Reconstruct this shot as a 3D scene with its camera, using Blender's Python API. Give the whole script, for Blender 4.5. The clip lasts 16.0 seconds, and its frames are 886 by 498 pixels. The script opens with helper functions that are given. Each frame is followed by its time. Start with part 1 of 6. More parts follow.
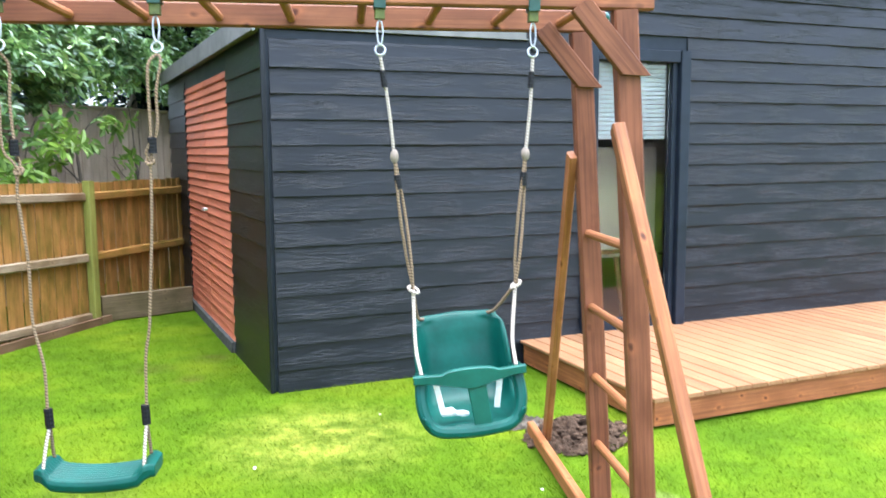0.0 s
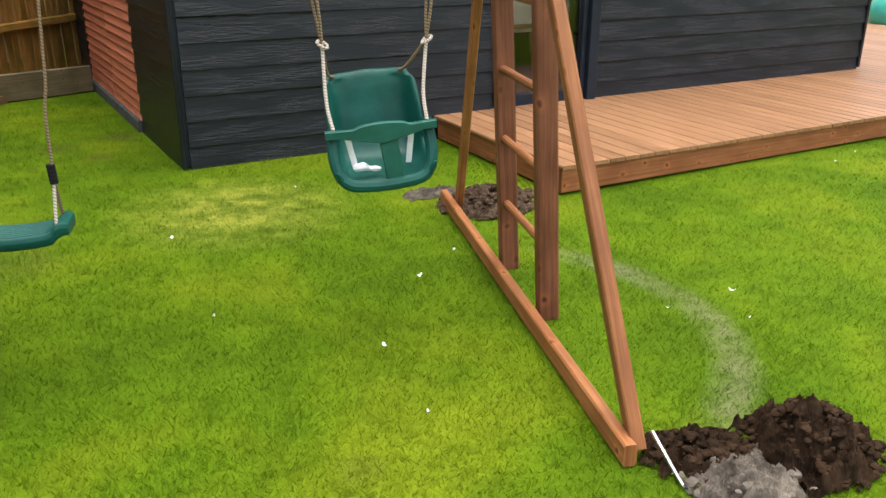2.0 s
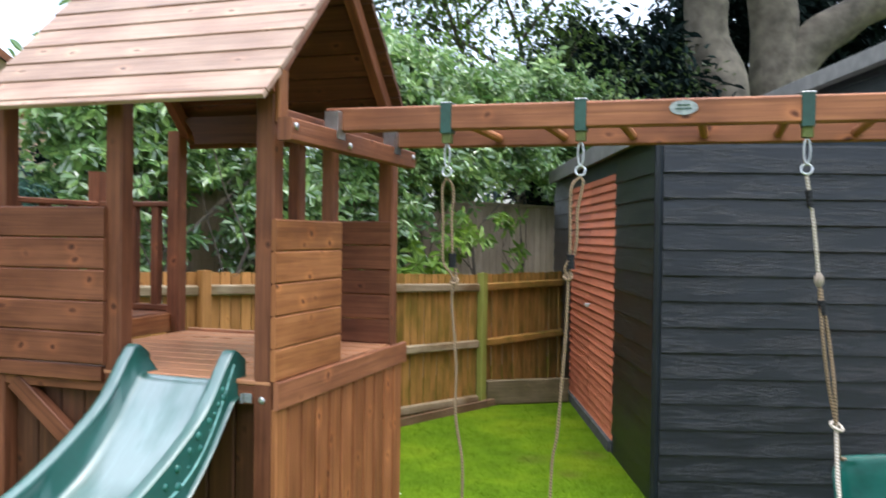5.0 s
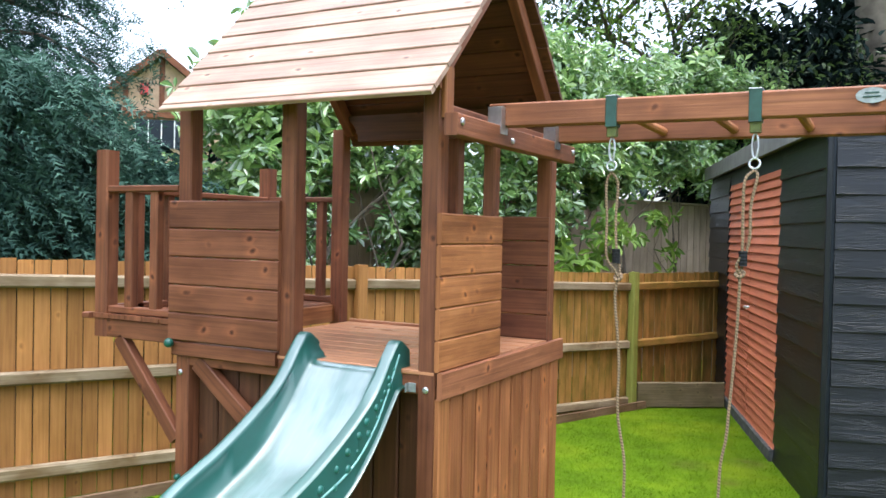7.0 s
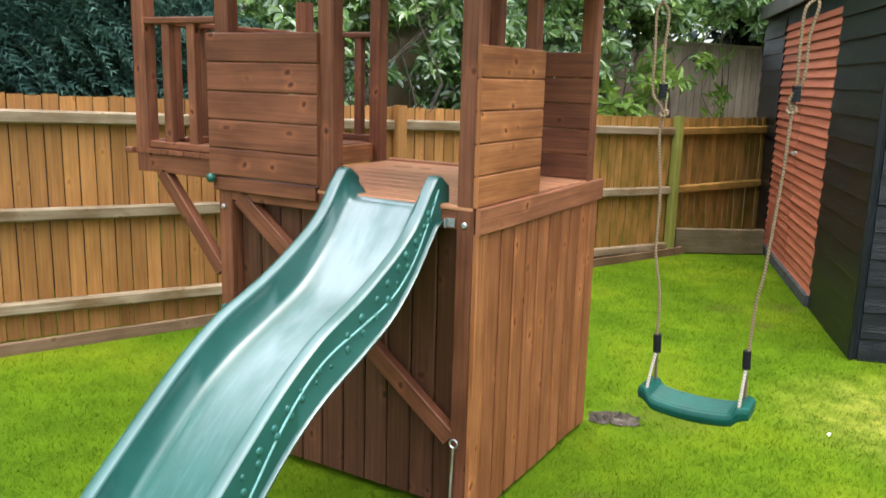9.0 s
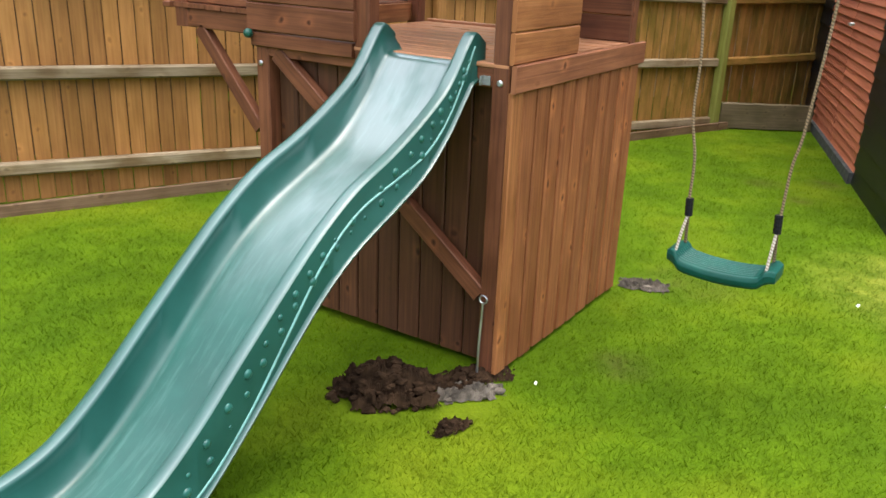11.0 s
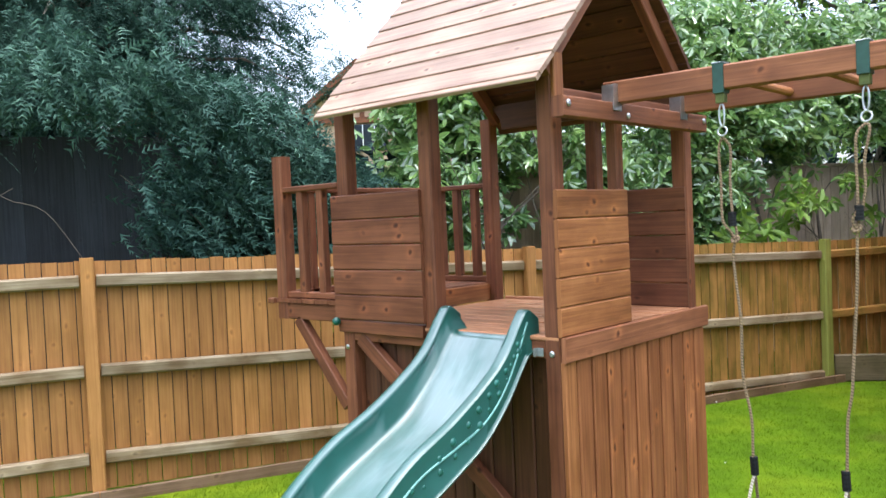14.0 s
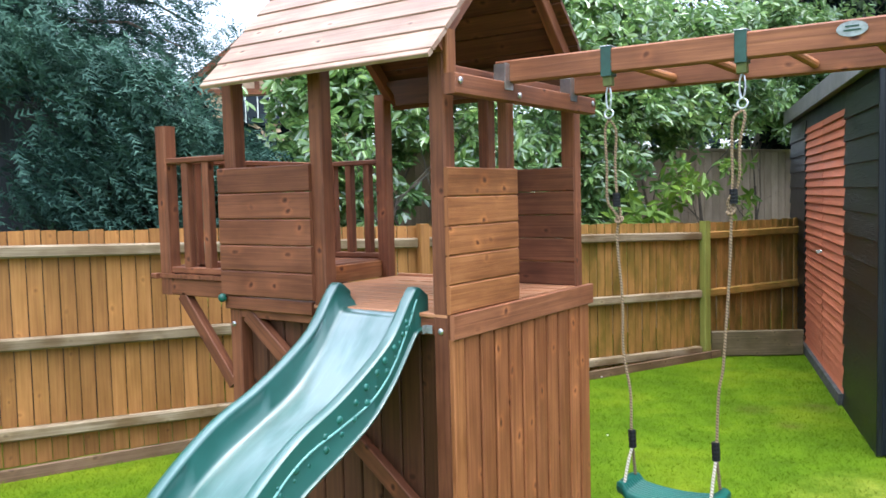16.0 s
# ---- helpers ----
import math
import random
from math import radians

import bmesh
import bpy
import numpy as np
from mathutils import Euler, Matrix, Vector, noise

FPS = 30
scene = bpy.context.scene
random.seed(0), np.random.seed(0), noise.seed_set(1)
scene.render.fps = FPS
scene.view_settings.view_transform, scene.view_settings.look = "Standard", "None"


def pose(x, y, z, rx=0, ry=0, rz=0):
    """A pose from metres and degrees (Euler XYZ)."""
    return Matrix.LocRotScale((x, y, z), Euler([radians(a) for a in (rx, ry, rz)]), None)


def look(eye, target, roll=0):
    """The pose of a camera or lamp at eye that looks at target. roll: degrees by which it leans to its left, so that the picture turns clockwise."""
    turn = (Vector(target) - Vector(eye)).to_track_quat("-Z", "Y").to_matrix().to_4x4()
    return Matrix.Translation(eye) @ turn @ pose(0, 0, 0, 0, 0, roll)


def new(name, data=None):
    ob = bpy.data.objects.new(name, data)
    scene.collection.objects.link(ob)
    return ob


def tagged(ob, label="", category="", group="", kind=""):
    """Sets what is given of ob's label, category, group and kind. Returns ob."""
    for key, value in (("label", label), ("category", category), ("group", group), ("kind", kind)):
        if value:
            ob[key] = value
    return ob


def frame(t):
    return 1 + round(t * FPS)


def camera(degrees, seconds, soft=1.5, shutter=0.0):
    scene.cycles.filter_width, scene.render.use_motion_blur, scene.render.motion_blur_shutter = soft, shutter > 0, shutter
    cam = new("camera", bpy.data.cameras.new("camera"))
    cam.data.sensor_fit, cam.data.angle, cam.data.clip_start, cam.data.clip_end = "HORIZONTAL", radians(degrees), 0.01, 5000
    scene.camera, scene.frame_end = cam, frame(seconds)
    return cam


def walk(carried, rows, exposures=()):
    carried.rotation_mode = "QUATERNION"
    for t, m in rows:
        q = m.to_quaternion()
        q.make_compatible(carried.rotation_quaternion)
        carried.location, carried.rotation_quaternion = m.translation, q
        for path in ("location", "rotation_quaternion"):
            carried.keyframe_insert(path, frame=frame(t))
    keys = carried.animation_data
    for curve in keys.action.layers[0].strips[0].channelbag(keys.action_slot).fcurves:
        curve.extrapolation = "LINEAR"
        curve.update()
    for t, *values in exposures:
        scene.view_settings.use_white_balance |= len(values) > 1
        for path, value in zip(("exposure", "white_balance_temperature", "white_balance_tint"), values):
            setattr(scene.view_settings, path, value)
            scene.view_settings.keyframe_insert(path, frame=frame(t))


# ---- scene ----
cam = camera(56.2, 16.0, 1.45, 0.4)
PATH = [
    (0, (1.545, -2.406, 1.595), (1.766, -0.432, 1.357), -0.4),
    (0.5, (1.539, -2.44, 1.592), (1.854, -0.496, 1.248), -0.6),
    (1, (1.551, -2.449, 1.552), (1.932, -0.546, 1.067), -0.7),
    (1.5, (1.549, -2.465, 1.493), (1.95, -0.617, 0.843), -0.1),
    (2, (1.553, -2.468, 1.485), (1.948, -0.646, 0.764), 0.3),
    (2.5, (1.559, -2.445, 1.501), (1.943, -0.598, 0.837), 0.8),
    (3, (1.547, -2.429, 1.55), (1.932, -0.517, 1.107), 1.7),
    (3.5, (1.52, -2.426, 1.579), (1.815, -0.47, 1.288), 1.7),
    (4, (1.486, -2.43, 1.665), (1.323, -0.448, 1.455), 0.0),
    (4.5, (1.439, -2.436, 1.677), (1.009, -0.486, 1.57), 0.4),
    (5, (1.397, -2.447, 1.697), (0.766, -0.55, 1.665), 0.8),
    (5.2, (1.39, -2.45, 1.704), (0.697, -0.574, 1.706), 0.9),
    (7.3, (1.333, -2.483, 1.675), (0.359, -0.738, 1.608), 1.4),
    (7.5, (1.333, -2.479, 1.672), (0.342, -0.745, 1.565), 1.4),
    (8, (1.317, -2.469, 1.663), (0.307, -0.755, 1.467), 1.4),
    (8.5, (1.317, -2.464, 1.653), (0.311, -0.762, 1.35), 1.6),
    (9, (1.328, -2.473, 1.637), (0.331, -0.787, 1.231), 1.6),
    (9.5, (1.333, -2.491, 1.626), (0.345, -0.827, 1.122), 1.6),
    (10, (1.317, -2.504, 1.6), (0.352, -0.861, 0.991), 2.0),
    (10.2, (1.312, -2.507, 1.591), (0.358, -0.885, 0.914), 2.0),
    (12.3, (1.607, -2.503, 1.58), (0.347, -1.071, 0.979), -1.1),
    (12.5, (1.637, -2.509, 1.598), (0.343, -1.07, 1.093), -1.6),
    (13, (1.693, -2.53, 1.619), (0.36, -1.064, 1.346), -2.2),
    (13.5, (1.712, -2.532, 1.638), (0.364, -1.062, 1.493), -2.5),
    (14, (1.729, -2.529, 1.644), (0.382, -1.052, 1.579), -2.5),
    (14.5, (1.745, -2.518, 1.664), (0.402, -1.036, 1.646), -2.1),
    (15, (1.741, -2.511, 1.659), (0.455, -0.979, 1.645), -1.9),
    (15.5, (1.733, -2.498, 1.642), (0.517, -0.913, 1.555), -1.7),
    (16, (1.737, -2.496, 1.642), (0.583, -0.868, 1.513), -1.4),
]
EXPOSURES = [
    (0, 2.66, 5650, 10),
    (1, 2.25, 5900, 10),
    (1.5, 1.78, 6300, 10),
    (2, 1.52, 6700, 10),
    (2.5, 1.55, 6700, 10),
    (3.5, 2.3, 5900, 10),
    (4, 2.54, 5700, 10),
    (4.5, 2.52, 5825, 10),
    (5, 1.82, 6100, 10),
    (7.5, 2.2, 6000, 10),
    (8, 2.22, 6175, 10),
    (9, 2, 6417, 10),
    (10, 1.81, 6650, 10),
    (12.5, 1.75, 6400, 10),
    (13, 1.98, 6400, 10),
    (13.5, 1.98, 6200, 10),
    (14, 1.99, 5950, 10),
    (14.5, 1.67, 5950, 10),
    (15, 1.58, 5917, 10),
    (15.5, 1.78, 5883, 10),
    (16, 2.1, 5850, 10),
]
walk(cam, [(t, look(eye, target, roll)) for t, eye, target, roll in PATH], EXPOSURES)

# ---- world, sun, exposure ----
world = bpy.data.worlds.new("overcast_sky")
scene.world = world
world.use_nodes = True
wn, wl = world.node_tree.nodes, world.node_tree.links
sky = wn.new("ShaderNodeTexSky")
sky.sky_type, sky.sun_disc = "NISHITA", False
sky.sun_elevation, sky.sun_rotation = radians(84), radians(118)
sky.air_density, sky.dust_density, sky.ozone_density = 1.0, 4.0, 1.0
grey = wn.new("ShaderNodeHueSaturation")
grey.inputs["Saturation"].default_value = 0.58
wl.new(sky.outputs[0], grey.inputs["Color"])
wl.new(grey.outputs[0], wn["Background"].inputs["Color"])
wn["Background"].inputs["Strength"].default_value = 0.15
sun = new("sun", bpy.data.lights.new("sun", "SUN"))
sun.data.energy, sun.data.angle, sun.data.color = 1.15, radians(112), (0.92, 0.99, 1.04)
sun.matrix_world = look((0.5, -0.2, 6.0), (0, 0, 0))


# ---- materials ----
def mat(name, rough=0.6, metal=0.0, spec=0.5):
    m = bpy.data.materials.new(name)
    m.use_nodes = True
    b = m.node_tree.nodes["Principled BSDF"]
    b.inputs["Roughness"].default_value, b.inputs["Metallic"].default_value = rough, metal
    b.inputs["Specular IOR Level"].default_value = spec
    return m, b, m.node_tree.nodes, m.node_tree.links


def node(ns, kind, **values):
    n = ns.new(kind)
    for key, v in values.items():
        n.inputs[key.replace("_", " ")].default_value = v
    return n


def ramp(ns, stops):
    r = ns.new("ShaderNodeValToRGB")
    e = r.color_ramp.elements
    while len(e) < len(stops):
        e.new(0.5)
    for el, (p, c) in zip(e, stops):
        el.position, el.color = p, (*c, 1)
    return r


def mul(ns, ls, a, b, fac=1.0, mode="MULTIPLY"):
    m = ns.new("ShaderNodeMixRGB")
    m.blend_type = mode
    m.inputs[0].default_value = fac
    ls.new(a, m.inputs[1])
    ls.new(b, m.inputs[2])
    return m.outputs[0]


def mapped(ns, ls, socket, scale, turn=(0, 0, 0)):
    mp = ns.new("ShaderNodeMapping")
    mp.inputs["Scale"].default_value = scale
    mp.inputs["Rotation"].default_value = turn
    ls.new(socket, mp.inputs["Vector"])
    return mp.outputs[0]


def bump(ns, ls, b, height, strength, distance):
    bp = node(ns, "ShaderNodeBump", Strength=strength, Distance=distance)
    ls.new(height, bp.inputs["Height"])
    ls.new(bp.outputs[0], b.inputs["Normal"])
    return bp


def timber(name, light, mid, dark, rough=0.62, knots=0.9, stain=(0.55, 0.5, 0.45), stain_amount=0.35, wet=0.0):
    """Sawn softwood; u runs along the grain in metres, v across it."""
    m, b, ns, ls = mat(name, rough, 0, 0.28)
    uv = ns.new("ShaderNodeUVMap").outputs[0]
    grain = node(ns, "ShaderNodeTexNoise", Scale=1.0, Detail=6.0, Roughness=0.62, Distortion=0.6)
    ls.new(mapped(ns, ls, uv, (1.9, 62, 1)), grain.inputs["Vector"])
    colour = ramp(ns, [(0.2, dark), (0.5, mid), (0.82, light)])
    ls.new(grain.outputs["Fac"], colour.inputs["Fac"])
    out = colour.outputs["Color"]
    # dark oval knots
    vor = node(ns, "ShaderNodeTexVoronoi", Scale=1.0, Randomness=1.0)
    vor.voronoi_dimensions = "2D"
    warp = node(ns, "ShaderNodeTexNoise", Scale=9.0, Detail=2.0)
    ls.new(uv, warp.inputs["Vector"])
    bent = ns.new("ShaderNodeVectorMath")
    bent.operation = "MULTIPLY_ADD"
    ls.new(warp.outputs["Color"], bent.inputs[0])
    bent.inputs[1].default_value = (0.06, 0.05, 0)
    ls.new(uv, bent.inputs[2])
    ls.new(mapped(ns, ls, bent.outputs[0], (6.2, 8.2, 1)), vor.inputs["Vector"])
    # dark heart, then the paler swirl of grain round it
    knot = ramp(ns, [(0.02, (0.22, 0.14, 0.11)), (0.055, (0.5, 0.4, 0.34)), (0.085, (1.0, 0.97, 0.95)), (0.12, (1.5, 1.46, 1.36)), (0.2, (1.2, 1.18, 1.13)), (0.32, (1, 1, 1))])
    ls.new(vor.outputs["Distance"], knot.inputs["Fac"])
    # only some cells carry one
    cell = ns.new("ShaderNodeSeparateColor")
    ls.new(vor.outputs["Color"], cell.inputs[0])
    some = node(ns, "ShaderNodeMapRange", From_Min=0.5, From_Max=0.8, To_Min=0.0, To_Max=knots)
    ls.new(cell.outputs[0], some.inputs["Value"])
    lay = ns.new("ShaderNodeMixRGB")
    ls.new(some.outputs[0], lay.inputs[0])
    lay.inputs[1].default_value = (1, 1, 1, 1)
    ls.new(knot.outputs["Color"], lay.inputs[2])
    out = mul(ns, ls, out, lay.outputs[0])
    # blotchy stain and weathering
    blot = node(ns, "ShaderNodeTexNoise", Scale=1.0, Detail=3.0)
    ls.new(mapped(ns, ls, uv, (3.5, 7, 1)), blot.inputs["Vector"])
    br = ramp(ns, [(0.35, stain), (0.62, (1, 1, 1))])
    ls.new(blot.outputs["Fac"], br.inputs["Fac"])
    out = mul(ns, ls, out, br.outputs["Color"], stain_amount)
    info = ns.new("ShaderNodeObjectInfo")
    vary = ramp(ns, [(0.0, (0.72, 0.7, 0.68)), (1.0, (1.12, 1.12, 1.12))])
    ls.new(info.outputs["Random"], vary.inputs["Fac"])
    out = mul(ns, ls, out, vary.outputs["Color"], 0.8)
    ls.new(out, b.inputs["Base Color"])
    rr = node(ns, "ShaderNodeMapRange", To_Min=rough - 0.18, To_Max=rough + 0.12)
    ls.new(blot.outputs["Fac"], rr.inputs["Value"])
    ls.new(rr.outputs[0], b.inputs["Roughness"])
    bump(ns, ls, b, grain.outputs["Fac"], 0.35, 0.004)
    return m


def plain(name, colour, rough=0.5, metal=0.0, spread=0.25, scale=14.0, bumpy=0.0, spec=0.5, coat=0.0):
    """One colour with a mottle at two scales."""
    m, b, ns, ls = mat(name, rough, metal, spec)
    co = ns.new("ShaderNodeTexCoord").outputs["Object"]
    a = node(ns, "ShaderNodeTexNoise", Scale=scale, Detail=5.0)
    c = node(ns, "ShaderNodeTexNoise", Scale=scale * 0.16, Detail=2.0)
    ls.new(co, a.inputs["Vector"])
    ls.new(co, c.inputs["Vector"])
    lo, hi = tuple(v * (1 - spread) for v in colour), tuple(min(1, v * (1 + spread)) for v in colour)
    r1, r2 = ramp(ns, [(0.3, lo), (0.7, hi)]), ramp(ns, [(0.35, (0.8, 0.8, 0.8)), (0.65, (1.1, 1.1, 1.1))])
    ls.new(a.outputs["Fac"], r1.inputs["Fac"])
    ls.new(c.outputs["Fac"], r2.inputs["Fac"])
    ls.new(mul(ns, ls, r1.outputs["Color"], r2.outputs["Color"], 1.0), b.inputs["Base Color"])
    rr = node(ns, "ShaderNodeMapRange", To_Min=max(0.05, rough - 0.12), To_Max=min(1, rough + 0.12))
    ls.new(c.outputs["Fac"], rr.inputs["Value"])
    ls.new(rr.outputs[0], b.inputs["Roughness"])
    if bumpy:
        bump(ns, ls, b, a.outputs["Fac"], bumpy, 0.01)
    b.inputs["Coat Weight"].default_value, b.inputs["Coat Roughness"].default_value = coat, 0.3
    return m


def leafy(name, dark, light, rough=0.45, through_light=0.25, spec=0.5, wet=0.0):
    m, b, ns, ls = mat(name, rough, 0, spec)
    b.inputs["Coat Weight"].default_value, b.inputs["Coat IOR"].default_value, b.inputs["Coat Roughness"].default_value = wet, 1.7, 0.2
    geo = ns.new("ShaderNodeNewGeometry")
    r = ramp(ns, [(0.0, dark), (0.7, tuple((p + q) / 2 for p, q in zip(dark, light))), (1.0, light)])
    ls.new(geo.outputs["Random Per Island"], r.inputs["Fac"])
    co = ns.new("ShaderNodeTexCoord").outputs["Object"]
    n = node(ns, "ShaderNodeTexNoise", Scale=0.9, Detail=2.0)
    ls.new(co, n.inputs["Vector"])
    r2 = ramp(ns, [(0.35, (0.7, 0.75, 0.7)), (0.65, (1.2, 1.15, 1.0))])
    ls.new(n.outputs["Fac"], r2.inputs["Fac"])
    col = mul(ns, ls, r.outputs["Color"], r2.outputs["Color"])
    ls.new(col, b.inputs["Base Color"])
    if through_light:
        tr = ns.new("ShaderNodeBsdfTranslucent")
        ls.new(col, tr.inputs["Color"])
        mx = ns.new("ShaderNodeMixShader")
        mx.inputs[0].default_value = through_light
        ls.new(b.outputs[0], mx.inputs[1])
        ls.new(tr.outputs[0], mx.inputs[2])
        ls.new(mx.outputs[0], ns["Material Output"].inputs["Surface"])
    return m


STAINED = timber("red_brown_stained_timber", (0.275, 0.106, 0.049), (0.185, 0.066, 0.03), (0.088, 0.03, 0.0135), stain=(0.45, 0.38, 0.34), stain_amount=0.7)
ARMWOOD = timber("brown_stained_beam", (0.42, 0.168, 0.06), (0.285, 0.102, 0.037), (0.138, 0.046, 0.0155), stain=(0.55, 0.45, 0.4), stain_amount=0.6)
ARMBEAM = timber("red_brown_arm_beam", (0.38, 0.155, 0.07), (0.265, 0.1, 0.045), (0.13, 0.046, 0.02), stain=(0.5, 0.42, 0.38), stain_amount=0.7)
# paler than wall boards: sky sheen on the tower floor is in the colour
FLOORING = timber("pale_floor_board", (0.58, 0.3, 0.165), (0.47, 0.222, 0.115), (0.32, 0.14, 0.07), rough=0.36, knots=0.5, stain=(0.6, 0.5, 0.45), stain_amount=0.5)
BOARDING = timber("orange_brown_boarding", (0.47, 0.203, 0.075), (0.32, 0.123, 0.042), (0.155, 0.054, 0.018), stain=(0.5, 0.41, 0.35), stain_amount=0.65)
# pale tone takes in the sky glare on the front slope
ROOFING = timber("pale_roof_board", (0.43, 0.30, 0.222), (0.325, 0.215, 0.153), (0.19, 0.115, 0.076), rough=0.5, stain=(0.6, 0.46, 0.4), stain_amount=0.7)
FENCING = timber("golden_fence_board", (0.475, 0.237, 0.074), (0.385, 0.175, 0.051), (0.245, 0.105, 0.03), knots=0.35, stain=(0.62, 0.62, 0.5), stain_amount=0.5)
MOSSY = timber("algae_green_fence_board", (0.46, 0.25, 0.07), (0.365, 0.182, 0.048), (0.225, 0.112, 0.032), knots=0.3, stain=(0.42, 0.56, 0.3), stain_amount=0.9)
GREYRAIL = timber("weathered_grey_rail", (0.4, 0.33, 0.23), (0.29, 0.22, 0.135), (0.16, 0.11, 0.06), knots=0.4, stain=(0.5, 0.4, 0.28), stain_amount=0.9)
GREENPOST = timber("green_algae_post", (0.36, 0.36, 0.09), (0.28, 0.29, 0.06), (0.18, 0.18, 0.045), knots=0.3)
OLDBOARD = timber("old_dark_board", (0.25, 0.19, 0.11), (0.17, 0.125, 0.07), (0.1, 0.07, 0.04), knots=0.4, stain=(0.5, 0.55, 0.4), stain_amount=0.8)
GRAVELBOARD = timber("brown_gravel_board", (0.3, 0.19, 0.115), (0.22, 0.135, 0.08), (0.13, 0.078, 0.045), knots=0.4, stain=(0.55, 0.5, 0.42), stain_amount=0.8)
# darker STAINED copy: shade of front wall, eaves and joints is in its colour
SHADEBOARD = timber("shade_darkened_boarding", (0.15, 0.06, 0.027), (0.095, 0.037, 0.017), (0.05, 0.019, 0.009))
DECKING = timber("red_cedar_decking", (0.42, 0.232, 0.118), (0.325, 0.168, 0.08), (0.22, 0.103, 0.045), rough=0.5, knots=0.4, stain=(0.7, 0.62, 0.58), stain_amount=0.6)
TERRACOTTA = timber("terracotta_painted_slat", (0.58, 0.195, 0.11), (0.5, 0.155, 0.084), (0.38, 0.105, 0.055), knots=0.1, stain=(0.7, 0.66, 0.62), stain_amount=0.5)
# paler than the slide: rubbing plus glare on its raised lines
PALEGREEN = plain("rubbed_glare_green_plastic", (0.14, 0.33, 0.3), 0.5, spread=0.1, scale=50)
SEATGREEN = plain("satin_green_plastic", (0.005, 0.068, 0.05), 0.4, spread=0.08, scale=60, bumpy=0.03, spec=0.24)
PLATEGREY = plain("dull_grey_metal", (0.27, 0.29, 0.28), 0.5, 0.6, 0.2, 80)
BUBBLEGREEN = plain("slide_bubble_green", (0.02, 0.115, 0.092), 0.3, spread=0.05, scale=60)
DARKGREEN = plain("dark_green_plastic", (0.008, 0.085, 0.06), 0.36, spread=0.08, scale=60, bumpy=0.03)
METAL = plain("zinc_plated_steel", (0.52, 0.53, 0.54), 0.4, 1.0, 0.12, 60)
GREENMETAL = plain("green_painted_steel", (0.02, 0.06, 0.045), 0.4, 0.2, 0.15, 40)
CLAMPFOOT = plain("yellow_green_steel", (0.1, 0.115, 0.022), 0.45, 0.2, 0.3, 50)
BLACK = plain("black_rubber", (0.008, 0.008, 0.009), 0.6, spec=0.2)
WHITE = plain("white_cloth_strap", (0.78, 0.78, 0.76), 0.85, spread=0.08, scale=80)
BLUECARD = plain("blank_paper_tag", (0.7, 0.71, 0.7), 0.8, spread=0.05)
ANTHRACITE = plain("anthracite_frame", (0.012, 0.017, 0.026), 0.42, spread=0.15, spec=0.28)
FASCIA = plain("grey_fascia_board", (0.16, 0.155, 0.145), 0.7, spread=0.2, scale=9)
PLINTH = plain("dark_grey_plinth", (0.075, 0.077, 0.072), 0.9, spread=0.3, scale=20, bumpy=0.3, spec=0.2)
CREAM = plain("cream_inside_wall", (0.66, 0.56, 0.44), 0.85, spread=0.06)
BLIND = plain("white_blind_slat", (0.78, 0.85, 0.84), 0.5, spread=0.04)
SOIL = plain("dark_crumbly_soil", (0.03, 0.017, 0.0092), 1.0, spread=0.7, scale=22, bumpy=1.0, spec=0.06)
CEMENT = plain("pale_cement_spill", (0.12, 0.1, 0.078), 1.0, spread=0.65, scale=18, bumpy=0.8, spec=0.08)
PETAL = plain("white_petal", (0.8, 0.8, 0.78), 0.8, spread=0.05)
BARK = plain("grey_tree_bark", (0.125, 0.106, 0.08), 0.95, spread=0.45, scale=5.0, bumpy=0.9)
TWIG = plain("brown_twig", (0.12, 0.095, 0.07), 0.9, spread=0.3)
BRICKTAN = plain("tan_house_wall", (0.42, 0.28, 0.19), 0.9, spread=0.2, scale=6)
TILE = plain("brown_roof_tile", (0.21, 0.155, 0.125), 0.85, spread=0.3, scale=5, bumpy=0.3)
BALLGREEN = plain("teal_rubber_ball", (0.05, 0.42, 0.33), 0.35, spread=0.06)
CONCRETE = plain("pale_stone", (0.45, 0.42, 0.37), 0.9, spread=0.25, scale=12, bumpy=0.4)


